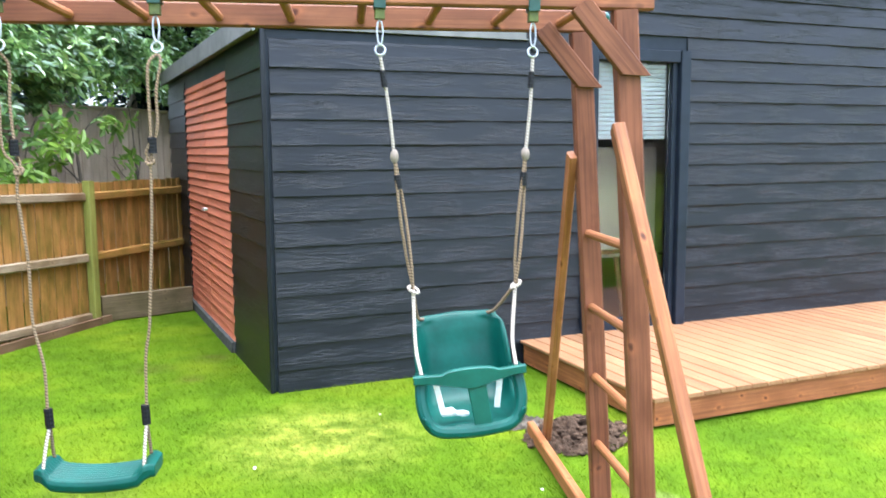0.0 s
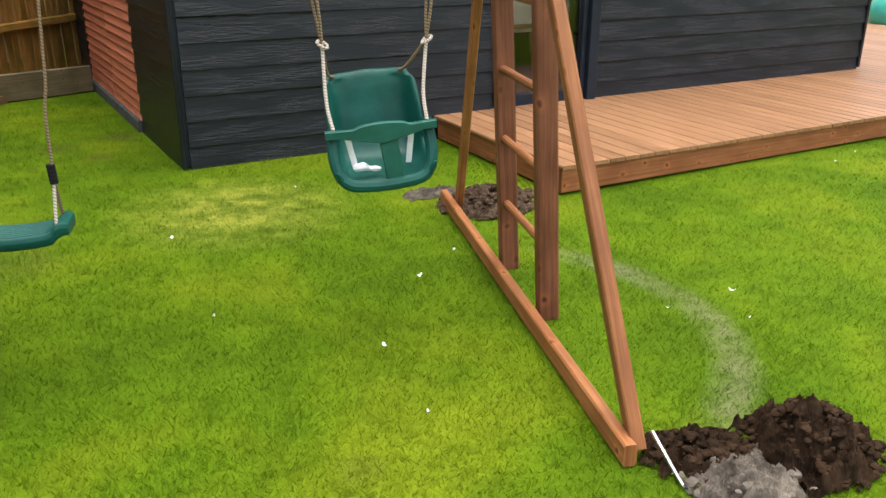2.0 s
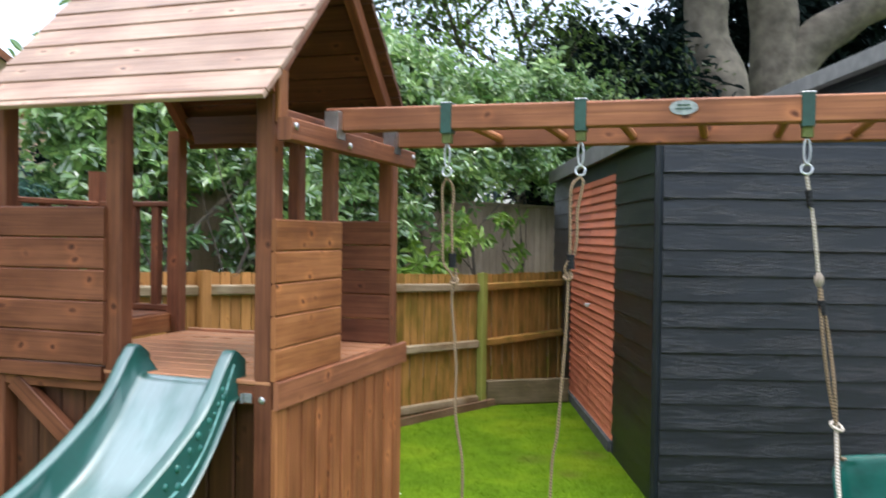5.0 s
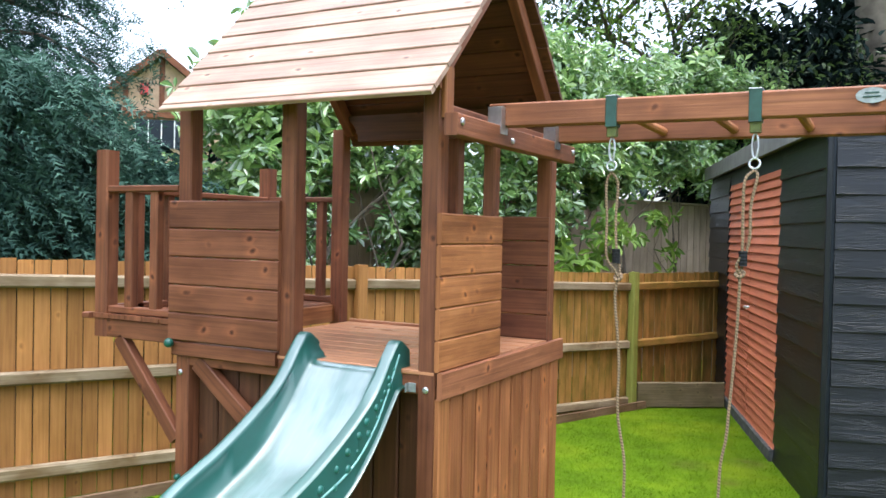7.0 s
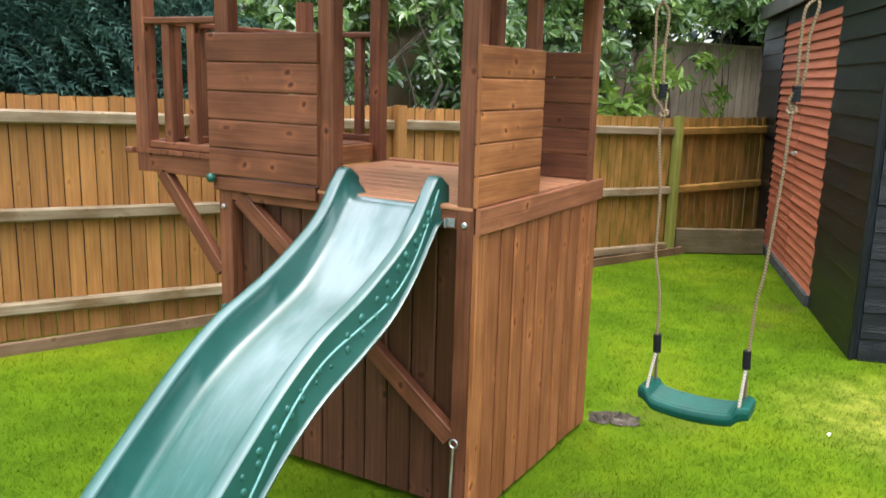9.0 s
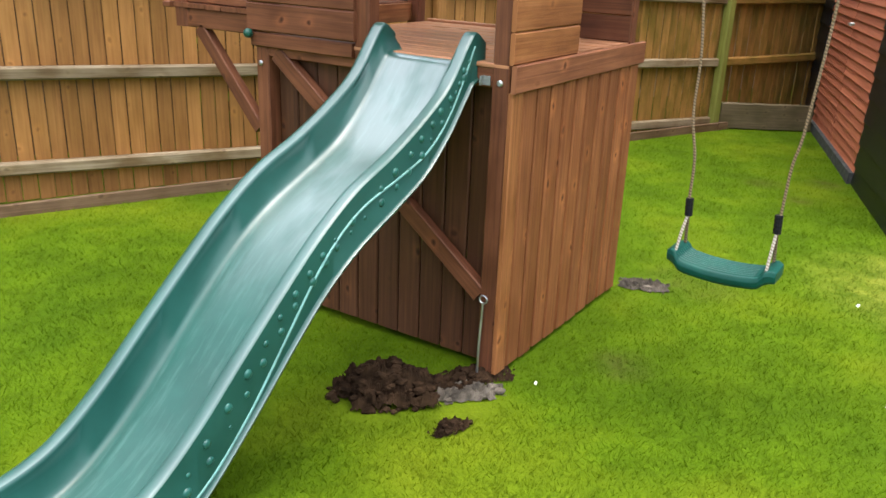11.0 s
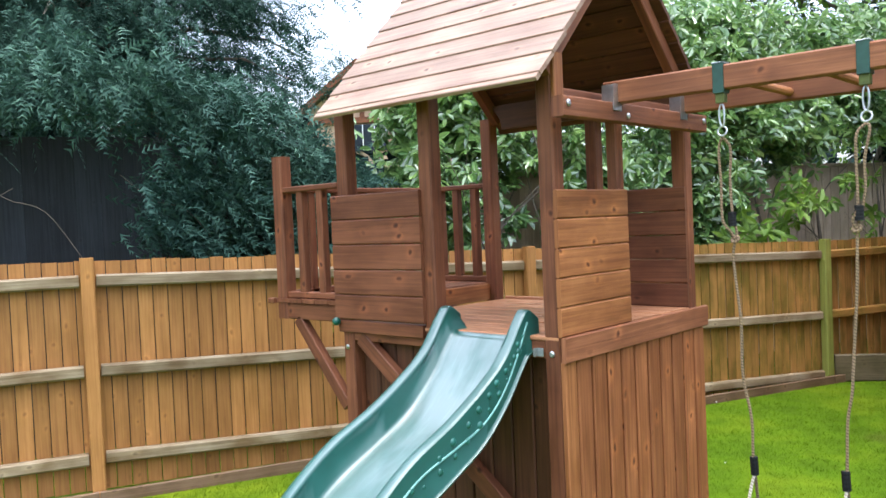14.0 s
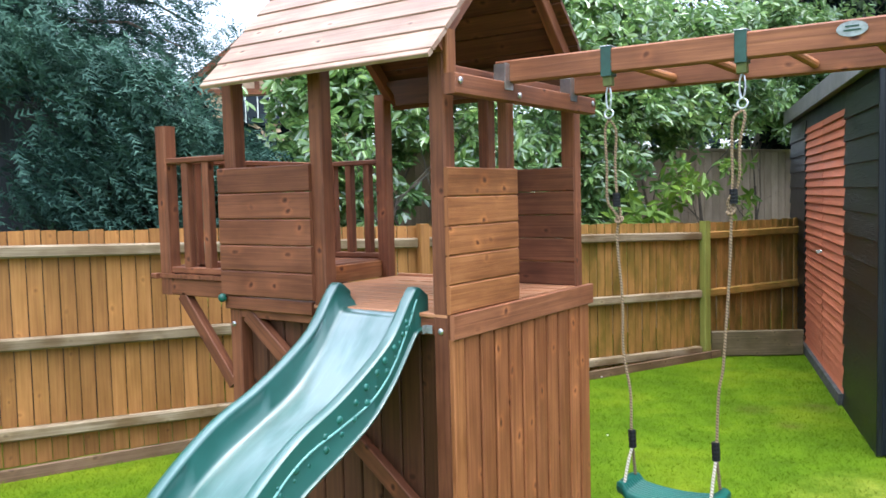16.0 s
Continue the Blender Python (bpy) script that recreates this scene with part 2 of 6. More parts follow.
def slide_material():
    """Green moulded plastic; rain lies as a film on the bed, u along the slide in metres, v across."""
    m, b, ns, ls = mat("green_slide_plastic", 0.34, 0, 0.45)
    uv = ns.new("ShaderNodeUVMap").outputs[0]
    co = ns.new("ShaderNodeTexCoord").outputs["Object"]
    cloud = node(ns, "ShaderNodeTexNoise", Scale=5.0, Detail=4.0, Roughness=0.6)
    ls.new(co, cloud.inputs["Vector"])
    colour = ramp(ns, [(0.35, (0.0098, 0.066, 0.052)), (0.65, (0.0155, 0.086, 0.069))])
    ls.new(cloud.outputs["Fac"], colour.inputs["Fac"])
    # pale scuffs drawn out along the way down, partly glare painted into the colour
    glare_scuff = node(ns, "ShaderNodeTexNoise", Scale=1.0, Detail=5.0, Roughness=0.65)
    ls.new(mapped(ns, ls, uv, (5, 40, 1)), glare_scuff.inputs["Vector"])
    glare_rub = ramp(ns, [(0.5, (0, 0, 0)), (0.75, (0.2, 0.2, 0.2))])
    ls.new(glare_scuff.outputs["Fac"], glare_rub.inputs["Fac"])
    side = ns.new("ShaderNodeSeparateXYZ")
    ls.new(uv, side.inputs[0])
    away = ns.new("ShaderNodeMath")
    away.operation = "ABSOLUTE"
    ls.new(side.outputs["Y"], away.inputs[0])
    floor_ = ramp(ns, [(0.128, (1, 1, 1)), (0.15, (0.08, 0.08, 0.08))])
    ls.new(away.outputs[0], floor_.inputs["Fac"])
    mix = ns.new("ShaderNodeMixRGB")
    ls.new(mul(ns, ls, glare_rub.outputs["Color"], floor_.outputs["Color"]), mix.inputs[0])
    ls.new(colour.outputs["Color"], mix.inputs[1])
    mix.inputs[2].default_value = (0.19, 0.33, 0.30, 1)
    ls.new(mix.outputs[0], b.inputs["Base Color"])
    # film of rain in broad patches; fade to the foot sets where sheen stops
    film = node(ns, "ShaderNodeTexNoise", Scale=1.0, Detail=3.0, Roughness=0.5)
    ls.new(mapped(ns, ls, uv, (3.4, 7, 1)), film.inputs["Vector"])
    wet = ramp(ns, [(0.34, (0.5, 0.5, 0.5)), (0.55, (1, 1, 1))])
    ls.new(film.outputs["Fac"], wet.inputs["Fac"])
    down = node(ns, "ShaderNodeMapRange", From_Min=0.75, From_Max=1.25, To_Min=1.0, To_Max=0.15)
    ls.new(side.outputs["X"], down.inputs["Value"])
    cover = mul(ns, ls, mul(ns, ls, wet.outputs["Color"], floor_.outputs["Color"]), down.outputs[0])
    # extra coat puts the pale sky sheen on rim and foot flange
    ledge = ramp(ns, [(0.172, (0, 0, 0)), (0.178, (0.55, 0.55, 0.55)), (0.216, (0.55, 0.55, 0.55)), (0.221, (0, 0, 0)), (0.232, (0, 0, 0)), (0.236, (0.5, 0.5, 0.5))])
    ls.new(away.outputs[0], ledge.inputs["Fac"])
    most = ns.new("ShaderNodeMath")
    most.operation = "MAXIMUM"
    ls.new(cover, most.inputs[0])
    ls.new(ledge.outputs["Color"], most.inputs[1])
    ls.new(most.outputs[0], b.inputs["Coat Weight"])
    b.inputs["Coat IOR"].default_value, b.inputs["Coat Roughness"].default_value = 2.35, 0.32
    bump(ns, ls, b, cloud.outputs["Fac"], 0.05, 0.01)
    return m


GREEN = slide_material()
LAUREL = leafy("glossy_laurel_leaf", (0.11, 0.22, 0.075), (0.34, 0.5, 0.17), 0.26, 0.36, 1.0, 0.7)
YEW = leafy("dark_yew_needle", (0.024, 0.062, 0.053), (0.085, 0.165, 0.132), 0.7, 0.2, 0.15)
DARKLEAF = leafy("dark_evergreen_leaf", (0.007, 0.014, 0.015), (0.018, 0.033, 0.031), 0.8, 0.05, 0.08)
BEECH = leafy("beech_leaf", (0.025, 0.045, 0.016), (0.09, 0.15, 0.035), 0.5, 0.35)
LIME = leafy("yellow_green_leaf", (0.10, 0.19, 0.03), (0.26, 0.40, 0.06), 0.45, 0.4)


def siding_material():
    m, b, ns, ls = mat("black_woodgrain_cladding", 0.36, 0, 0.4)
    uv = ns.new("ShaderNodeUVMap").outputs[0]
    w = node(ns, "ShaderNodeTexNoise", Scale=1.0, Detail=5.0, Roughness=0.55, Distortion=1.4)
    ls.new(mapped(ns, ls, uv, (2.6, 42, 1)), w.inputs["Vector"])
    big = node(ns, "ShaderNodeTexNoise", Scale=1.3, Detail=4.0)
    ls.new(uv, big.inputs["Vector"])
    c1 = ramp(ns, [(0.3, (0.0034, 0.0046, 0.007)), (0.6, (0.005, 0.0066, 0.0096)), (0.74, (0.016, 0.02, 0.027))])
    ls.new(w.outputs["Fac"], c1.inputs["Fac"])
    c2 = ramp(ns, [(0.35, (0.8, 0.8, 0.8)), (0.66, (1.15, 1.15, 1.15)), (0.78, (1.9, 1.9, 1.85))])
    ls.new(big.outputs["Fac"], c2.inputs["Fac"])
    ls.new(mul(ns, ls, c1.outputs["Color"], c2.outputs["Color"]), b.inputs["Base Color"])
    lines = ramp(ns, [(0.42, (0, 0, 0)), (0.5, (1, 1, 1)), (0.58, (0, 0, 0))])
    ls.new(w.outputs["Fac"], lines.inputs["Fac"])
    patch = node(ns, "ShaderNodeTexNoise", Scale=1.0, Detail=2.0)
    ls.new(mapped(ns, ls, uv, (2.0, 9, 1)), patch.inputs["Vector"])
    where = ramp(ns, [(0.42, (0.12, 0.12, 0.12)), (0.6, (1, 1, 1))])
    ls.new(patch.outputs["Fac"], where.inputs["Fac"])
    bump(ns, ls, b, mul(ns, ls, lines.outputs["Color"], where.outputs["Color"]), 0.55, 0.004)
    return m


SIDING = siding_material()


def rope_material(name, a, c):
    m, b, ns, ls = mat(name, 0.85)
    uv = ns.new("ShaderNodeUVMap").outputs[0]
    wv = ns.new("ShaderNodeTexWave")
    wv.inputs["Scale"].default_value, wv.inputs["Distortion"].default_value = 1.0, 0.4
    ls.new(mapped(ns, ls, uv, (58, 0.64, 1), (0, 0, 0)), wv.inputs["Vector"])
    wv.bands_direction = "DIAGONAL"
    r = ramp(ns, [(0.2, c), (0.55, a)])
    ls.new(wv.outputs["Fac"], r.inputs["Fac"])
    ls.new(r.outputs["Color"], b.inputs["Base Color"])
    bump(ns, ls, b, wv.outputs["Fac"], 0.35, 0.003)
    return m


ROPE = rope_material("twisted_tan_rope", (0.25, 0.165, 0.092), (0.1, 0.066, 0.037))
PALEROPE = rope_material("pale_hemp_rope", (0.46, 0.4, 0.33), (0.24, 0.19, 0.145))


def glass_material():
    m, b, ns, ls = mat("window_glass", 0.02)
    b.inputs["Transmission Weight"].default_value = 1.0
    b.inputs["IOR"].default_value = 1.45
    return m


GLASS = glass_material()


def lawn_material(name, blades):
    m, b, ns, ls = mat(name, 0.8, 0, 0.06)
    geo = ns.new("ShaderNodeNewGeometry")
    n1 = node(ns, "ShaderNodeTexNoise", Scale=0.75, Detail=3.0, Roughness=0.6)
    n2 = node(ns, "ShaderNodeTexNoise", Scale=5.0, Detail=5.0, Roughness=0.7)
    for n in (n1, n2):
        ls.new(geo.outputs["Position"], n.inputs["Vector"])
    r1 = ramp(ns, [(0.3, (0.058, 0.115, 0.004)), (0.5, (0.094, 0.162, 0.005)), (0.68, (0.16, 0.212, 0.009))])
    ls.new(n1.outputs["Fac"], r1.inputs["Fac"])
    r2 = ramp(ns, [(0.3, (0.74, 0.76, 0.72)), (0.55, (1, 1, 1)), (0.75, (1.16, 1.12, 1.05))])
    ls.new(n2.outputs["Fac"], r2.inputs["Fac"])
    out = mul(ns, ls, r1.outputs["Color"], r2.outputs["Color"])
    # dusty worn arc and a straw-coloured patch
    flat = mapped(ns, ls, geo.outputs["Position"], (1, 1, 0))
    for centre, stops, colour, most in (((2.3, 0.36, 0), [(0.86, 0), (0.97, 1), (1.0, 1), (1.09, 0)], (0.2, 0.19, 0.105), 0.73), ((1.35, 2.15, 0), [(0.0, 1), (0.75, 0)], (0.45, 0.42, 0.08), 0.7), *[((px, py, 0), [(0.0, 1), (pr, 0)], (0.085, 0.06, 0.028), 0.7) for px, py, pr in ((0.08, 3.8, 0.2), (0.456, 4.09, 0.2), (0.4, 3.5, 0.14), (0.35, 0.43, 0.17), (0.3, 1.5, 0.3), (1.75, -0.42, 0.1), (-2.0, 0.4, 0.16))]):
        far = ns.new("ShaderNodeVectorMath")
        far.operation = "DISTANCE"
        ls.new(flat, far.inputs[0])
        far.inputs[1].default_value = centre
        half = ns.new("ShaderNodeMath")
        half.operation, half.inputs[1].default_value = "MULTIPLY", 0.5
        ls.new(far.outputs["Value"], half.inputs[0])
        band = ramp(ns, [(p / 2, (v, v, v)) for p, v in stops])
        ls.new(half.outputs[0], band.inputs["Fac"])
        torn = ramp(ns, [(0.42, (0.15, 0.15, 0.15)), (0.62, (most, most, most))])
        ls.new(n2.outputs["Fac"], torn.inputs["Fac"])
        mask = mul(ns, ls, band.outputs["Color"], torn.outputs["Color"])
        if most > 0.72:
            side = ns.new("ShaderNodeSeparateXYZ")
            ls.new(flat, side.inputs[0])
            cut = node(ns, "ShaderNodeMapRange", From_Min=2.75, From_Max=3.0)
            ls.new(side.outputs["X"], cut.inputs["Value"])
            mask = mul(ns, ls, mask, cut.outputs[0])
        lay = ns.new("ShaderNodeMixRGB")
        ls.new(mask, lay.inputs[0])
        ls.new(out, lay.inputs[1])
        lay.inputs[2].default_value = (*colour, 1)
        out = lay.outputs[0]
    if blades:
        r3 = ramp(ns, [(0, (0.86, 0.88, 0.84)), (0.85, (1.08, 1.06, 1.0)), (1, (1.25, 1.18, 1.08))])
        ls.new(geo.outputs["Random Per Island"], r3.inputs["Fac"])
        out = mul(ns, ls, out, r3.outputs["Color"])
        tr = ns.new("ShaderNodeBsdfTranslucent")
        ls.new(out, tr.inputs["Color"])
        mx = ns.new("ShaderNodeMixShader")
        mx.inputs[0].default_value = 0.5
        ls.new(b.outputs[0], mx.inputs[1])
        ls.new(tr.outputs[0], mx.inputs[2])
        ls.new(mx.outputs[0], ns["Material Output"].inputs["Surface"])
    else:
        n3 = node(ns, "ShaderNodeTexNoise", Scale=70.0, Detail=4.0, Roughness=0.8)
        ls.new(geo.outputs["Position"], n3.inputs["Vector"])
        r3 = ramp(ns, [(0.35, (0.8, 0.82, 0.75)), (0.65, (1.1, 1.1, 1.0))])
        ls.new(n3.outputs["Fac"], r3.inputs["Fac"])
        out = mul(ns, ls, out, r3.outputs["Color"])
        bump(ns, ls, b, n3.outputs["Fac"], 0.6, 0.02)
    ls.new(out, b.inputs["Base Color"])
    return m


LAWN, BLADES = lawn_material("lawn_turf", False), lawn_material("grass_blades", True)


# ---- geometry helpers ----
def empty(name, at=(0, 0, 0), turn=0.0):
    ob = new(name)
    ob.matrix_basis = pose(*at, 0, 0, turn)
    ob.empty_display_size = 0.1
    return ob


def link_mesh(name, bm, material, parent=None, label="", smooth=False):
    me = bpy.data.meshes.new(name)
    bm.to_mesh(me)
    bm.free()
    me.materials.append(material)
    if smooth:
        for p in me.polygons:
            p.use_smooth = True
        me.set_sharp_from_angle(angle=radians(34))
    ob = new(name, me)
    ob.parent = parent
    if label:
        ob["label"] = label
    return ob


def part(name, bm, material, parent, label="", smooth=False):
    return link_mesh(name, bm, material, parent, label, smooth)


def beam(bm, p0, p1, w, h, up=(0, 0, 1), chamfer=0.004, cut0=0.0, cut1=0.0):
    """A timber from p0 to p1 with chamfered edges; w across, h along up. cut0 and cut1 skew its ends (metres along per metre of h)."""
    p0, p1 = Vector(p0), Vector(p1)
    a = (p1 - p0).normalized()
    s = a.cross(Vector(up)).normalized()
    n = s.cross(a).normalized()
    c = min(chamfer, w * 0.3, h * 0.3)
    x, y = w / 2, h / 2
    ring = [(-x + c, -y), (x - c, -y), (x, -y + c), (x, y - c), (x - c, y), (-x + c, y), (-x, y - c), (-x, -y + c)]
    uvl = bm.loops.layers.uv.verify()
    ends = [[bm.verts.new(p + s * u + n * v + a * (v * cut)) for u, v in ring] for p, cut in ((p0, cut0), (p1, cut1))]
    length, off, shift = (p1 - p0).length, random.uniform(0, 40), random.uniform(0, 40)
    per = [0]
    for i in range(8):
        q, r = Vector(ring[i]), Vector(ring[(i + 1) % 8])
        per.append(per[-1] + (r - q).length)
    for i in range(8):
        j = (i + 1) % 8
        f = bm.faces.new((ends[0][i], ends[0][j], ends[1][j], ends[1][i]))
        for lp, (u, v) in zip(f.loops, ((0, per[i]), (0, per[i + 1]), (length, per[i + 1]), (length, per[i]))):
            lp[uvl].uv = (u + off, v + shift)
    for e, flip in ((ends[0], True), (ends[1], False)):
        f = bm.faces.new(e[::-1] if flip else e)
        for lp in f.loops:
            d = lp.vert.co - p0
            lp[uvl].uv = (off + d.dot(n) * 0.3, shift + d.dot(s))
    return bm


def one(p0, p1, w, h, up=(0, 0, 1), chamfer=0.004, cut0=0.0, cut1=0.0):
    return beam(bmesh.new(), p0, p1, w, h, up, chamfer, cut0, cut1)


def tube(bm, pts, r, n=8, closed=False):
    pts = [Vector(p) for p in pts]
    uvl = bm.loops.layers.uv.verify()
    rings, run, side = [], 0.0, None
    total = len(pts)
    for i, p in enumerate(pts):
        q0 = pts[i - 1] if (i or closed) else p
        q1 = pts[(i + 1) % total] if (i < total - 1 or closed) else p
        d = (q1 - q0).normalized()
        if side is None:
            side = Vector((0.31, 0.87, 0.39)).cross(d)
            if side.length < 0.2:
                side = Vector((1, 0, 0)).cross(d)
        side = (side - d * side.dot(d)).normalized()
        other = d.cross(side)
        if i:
            run += (p - pts[i - 1]).length
        rad = r[i] if isinstance(r, (list, tuple)) else r
        rings.append(([bm.verts.new(p + (side * math.cos(2 * math.pi * k / n) + other * math.sin(2 * math.pi * k / n)) * rad) for k in range(n)], run))
    count = total if closed else total - 1
    for i in range(count):
        (a, ua), (c, uc) = rings[i], rings[(i + 1) % total]
        for k in range(n):
            f = bm.faces.new((a[k], a[(k + 1) % n], c[(k + 1) % n], c[k]))
            for lp, uv in zip(f.loops, ((ua, k / n), (ua, (k + 1) / n), (uc, (k + 1) / n), (uc, k / n))):
                lp[uvl].uv = uv
    if not closed:
        bm.faces.new(rings[0][0][::-1])
        bm.faces.new(rings[-1][0])
    return bm


def smooth_line(pts, steps=6):
    """A Catmull-Rom curve through a few points."""
    pts = [Vector(p) for p in pts]
    full = [pts[0] * 2 - pts[1], *pts, pts[-1] * 2 - pts[-2]]
    out = []
    for a, b, c, d in zip(full, full[1:], full[2:], full[3:]):
        for k in range(steps):
            t = k / steps
            out.append(0.5 * (2 * b + (c - a) * t + (2 * a - 5 * b + 4 * c - d) * t * t + (3 * b - a - 3 * c + d) * t ** 3))
    return [*out, pts[-1]]


def ball(bm, at, r, scale=(1, 1, 1), seg=14):
    bmesh.ops.create_uvsphere(bm, u_segments=seg, v_segments=seg // 2 + 1, radius=r, matrix=Matrix.Translation(at) @ Matrix.Diagonal((*scale, 1)))
    return bm


def bolt(parent, at, axis, r=0.011, material=None):
    a = Vector(axis).normalized()
    bm = bmesh.new()
    tube(bm, [Vector(at), Vector(at) + a * 0.005, Vector(at) + a * 0.008], [r, r, r * 0.6], 8)
    part("bolt", bm, material or METAL, parent, "zinc bolt head")


def ring_points(at, r, axis_a, axis_b, n=16):
    return [Vector(at) + Vector(axis_a) * (r * math.cos(2 * math.pi * k / n)) + Vector(axis_b) * (r * math.sin(2 * math.pi * k / n)) for k in range(n)]


# ---- ground ----
def ground():
    bm = bmesh.new()
    bmesh.ops.create_grid(bm, x_segments=140, y_segments=140, size=60)
    for v in bm.verts:
        v.co.z = -0.012 * abs(noise.noise(v.co * 0.4)) - 0.004
    tagged(link_mesh("ground", bm, LAWN), "mown green lawn with paler yellow patches", "lawn", kind="structure")


ground()

# ---- fence at the garden's edge ----
FENCE_AT, FENCE_TURN = (-3.64, -0.73, 0.0), 66.2


def fence_drop(s):
    """The rails and boards run down towards the shed while the lawn stays level."""
    return 0.0295 * min(max(0.0, s - 0.5), 6.35)


def fence_top(s):
    return 1.5 - fence_drop(s)


def build_fence():
    fence = tagged(empty("boundary_fence", FENCE_AT, FENCE_TURN), "golden closeboard wooden fence with weathered grey rails", "fence")
    # local x runs along the fence, y points away from the garden
    s = -7.0
    while s < 8.6:
        top = fence_top(s)
        w = 0.0865
        bm = bmesh.new()
        beam(bm, (s + w / 2, 0.022 + 0.006 * math.sin(s * 37), 0.05 - 0.3 * fence_drop(s)), (s + w / 2, 0.022, top + random.uniform(-0.006, 0.006)), 0.013, w, (1, 0.07, 0), 0.002)
        part("board", bm, MOSSY if s > 5.3 + random.uniform(-0.5, 0.5) else FENCING, fence)
        s += 0.0915
    posts = [-5.8, -2.6, 0.575, 3.72, 6.86]
    edges = [-7.0, *posts, 8.6]
    for p in posts:
        h = fence_top(p)
        part("post", one((p, -0.04, 0.0), (p, -0.04, h + 0.02), 0.08, 0.08, (1, 0, 0), 0.008), GREENPOST if p > 6 else FENCING, fence, "green algae-stained post" if p > 6 else "")
    for a, c in zip(edges, edges[1:]):
        for z in (0.262, 0.812, 1.375):
            d0, d1 = fence_drop(a), fence_drop(c)
            part("rail", one((a + 0.05, -0.02, z - d0), (c - 0.05, -0.02, z - d1), 0.055, 0.078, (0, 0, 1), 0.012), MOSSY if a > 6 else GREYRAIL, fence, "weathered grey rail")
        part("gravel_board", one((a + 0.003, -0.098, 0.022), (c - 0.003, -0.098, 0.022), 0.03, 0.09), GRAVELBOARD, fence, "dark weathered gravel board")


build_fence()


def build_sleeper():
    ob = part("timber_edging", one((-0.80, 5.60, 0.125), (-0.06, 6.08, 0.125), 0.05, 0.25, chamfer=0.01), OLDBOARD, None)
    tagged(ob, "old mossy timber edging board on the lawn", "edging board")


build_sleeper()


# ---- garden building ----
BX, BY = 1.02, 3.06
U = Vector((math.cos(radians(16.5)), math.sin(radians(16.5)), 0))
V = Vector((math.cos(radians(108.5)), math.sin(radians(108.5)), 0))
LOW, HIGH, STEP, LONG, DEEP = 2.36, 3.02, 0.1657, 6.67, 4.8


def on(u, v, z):
    return Vector((BX, BY, 0)) + U * u + V * v + Vector((0, 0, z))


def lap_board(bm, a, c, z0, z1, out):
    """One lapped board from a to c (ground points), its foot standing out from the wall."""
    a, c, out = Vector(a), Vector(c), Vector(out).normalized()
    uvl = bm.loops.layers.uv.verify()
    pr = [(0.001, z1 + 0.02), (0.006, z1), (0.022, z0 + 0.003), (0.020, z0), (0.002, z0)]
    rows = [[bm.verts.new(Vector((p.x, p.y, z)) + out * d) for d, z in pr] for p in (a, c)]
    off, sh, length = random.uniform(0, 30), random.uniform(0, 30), (c - a).length
    n = len(pr)
    for i in range(n):
        j = (i + 1) % n
        f = bm.faces.new((rows[0][i], rows[0][j], rows[1][j], rows[1][i]))
        for lp, (u, k) in zip(f.loops, ((0, i), (0, j), (length, j), (length, i))):
            lp[uvl].uv = (u + off, pr[k][1] + sh)
    bm.faces.new(rows[0][::-1])
    bm.faces.new(rows[1])
    bmesh.ops.recalc_face_normals(bm, faces=bm.faces)


def slab(bm, corners, z0, z1):
    lo, hi = [bm.verts.new((p[0], p[1], z0)) for p in corners], [bm.verts.new((p[0], p[1], z1)) for p in corners]
    bm.faces.new(lo[::-1])
    bm.faces.new(hi)
    for i in range(len(corners)):
        j = (i + 1) % len(corners)
        bm.faces.new((lo[i], lo[j], hi[j], hi[i]))
    bmesh.ops.recalc_face_normals(bm, faces=bm.faces)
    return bm


WIN0, WIN1, WINZ0, WINZ1, SPLIT = 2.36, 3.32, 0.135, 2.345, 1.9
DOOR0, DOOR1, DOORZ0, DOORZ1 = 1.24, 3.50, 0.06, 2.215


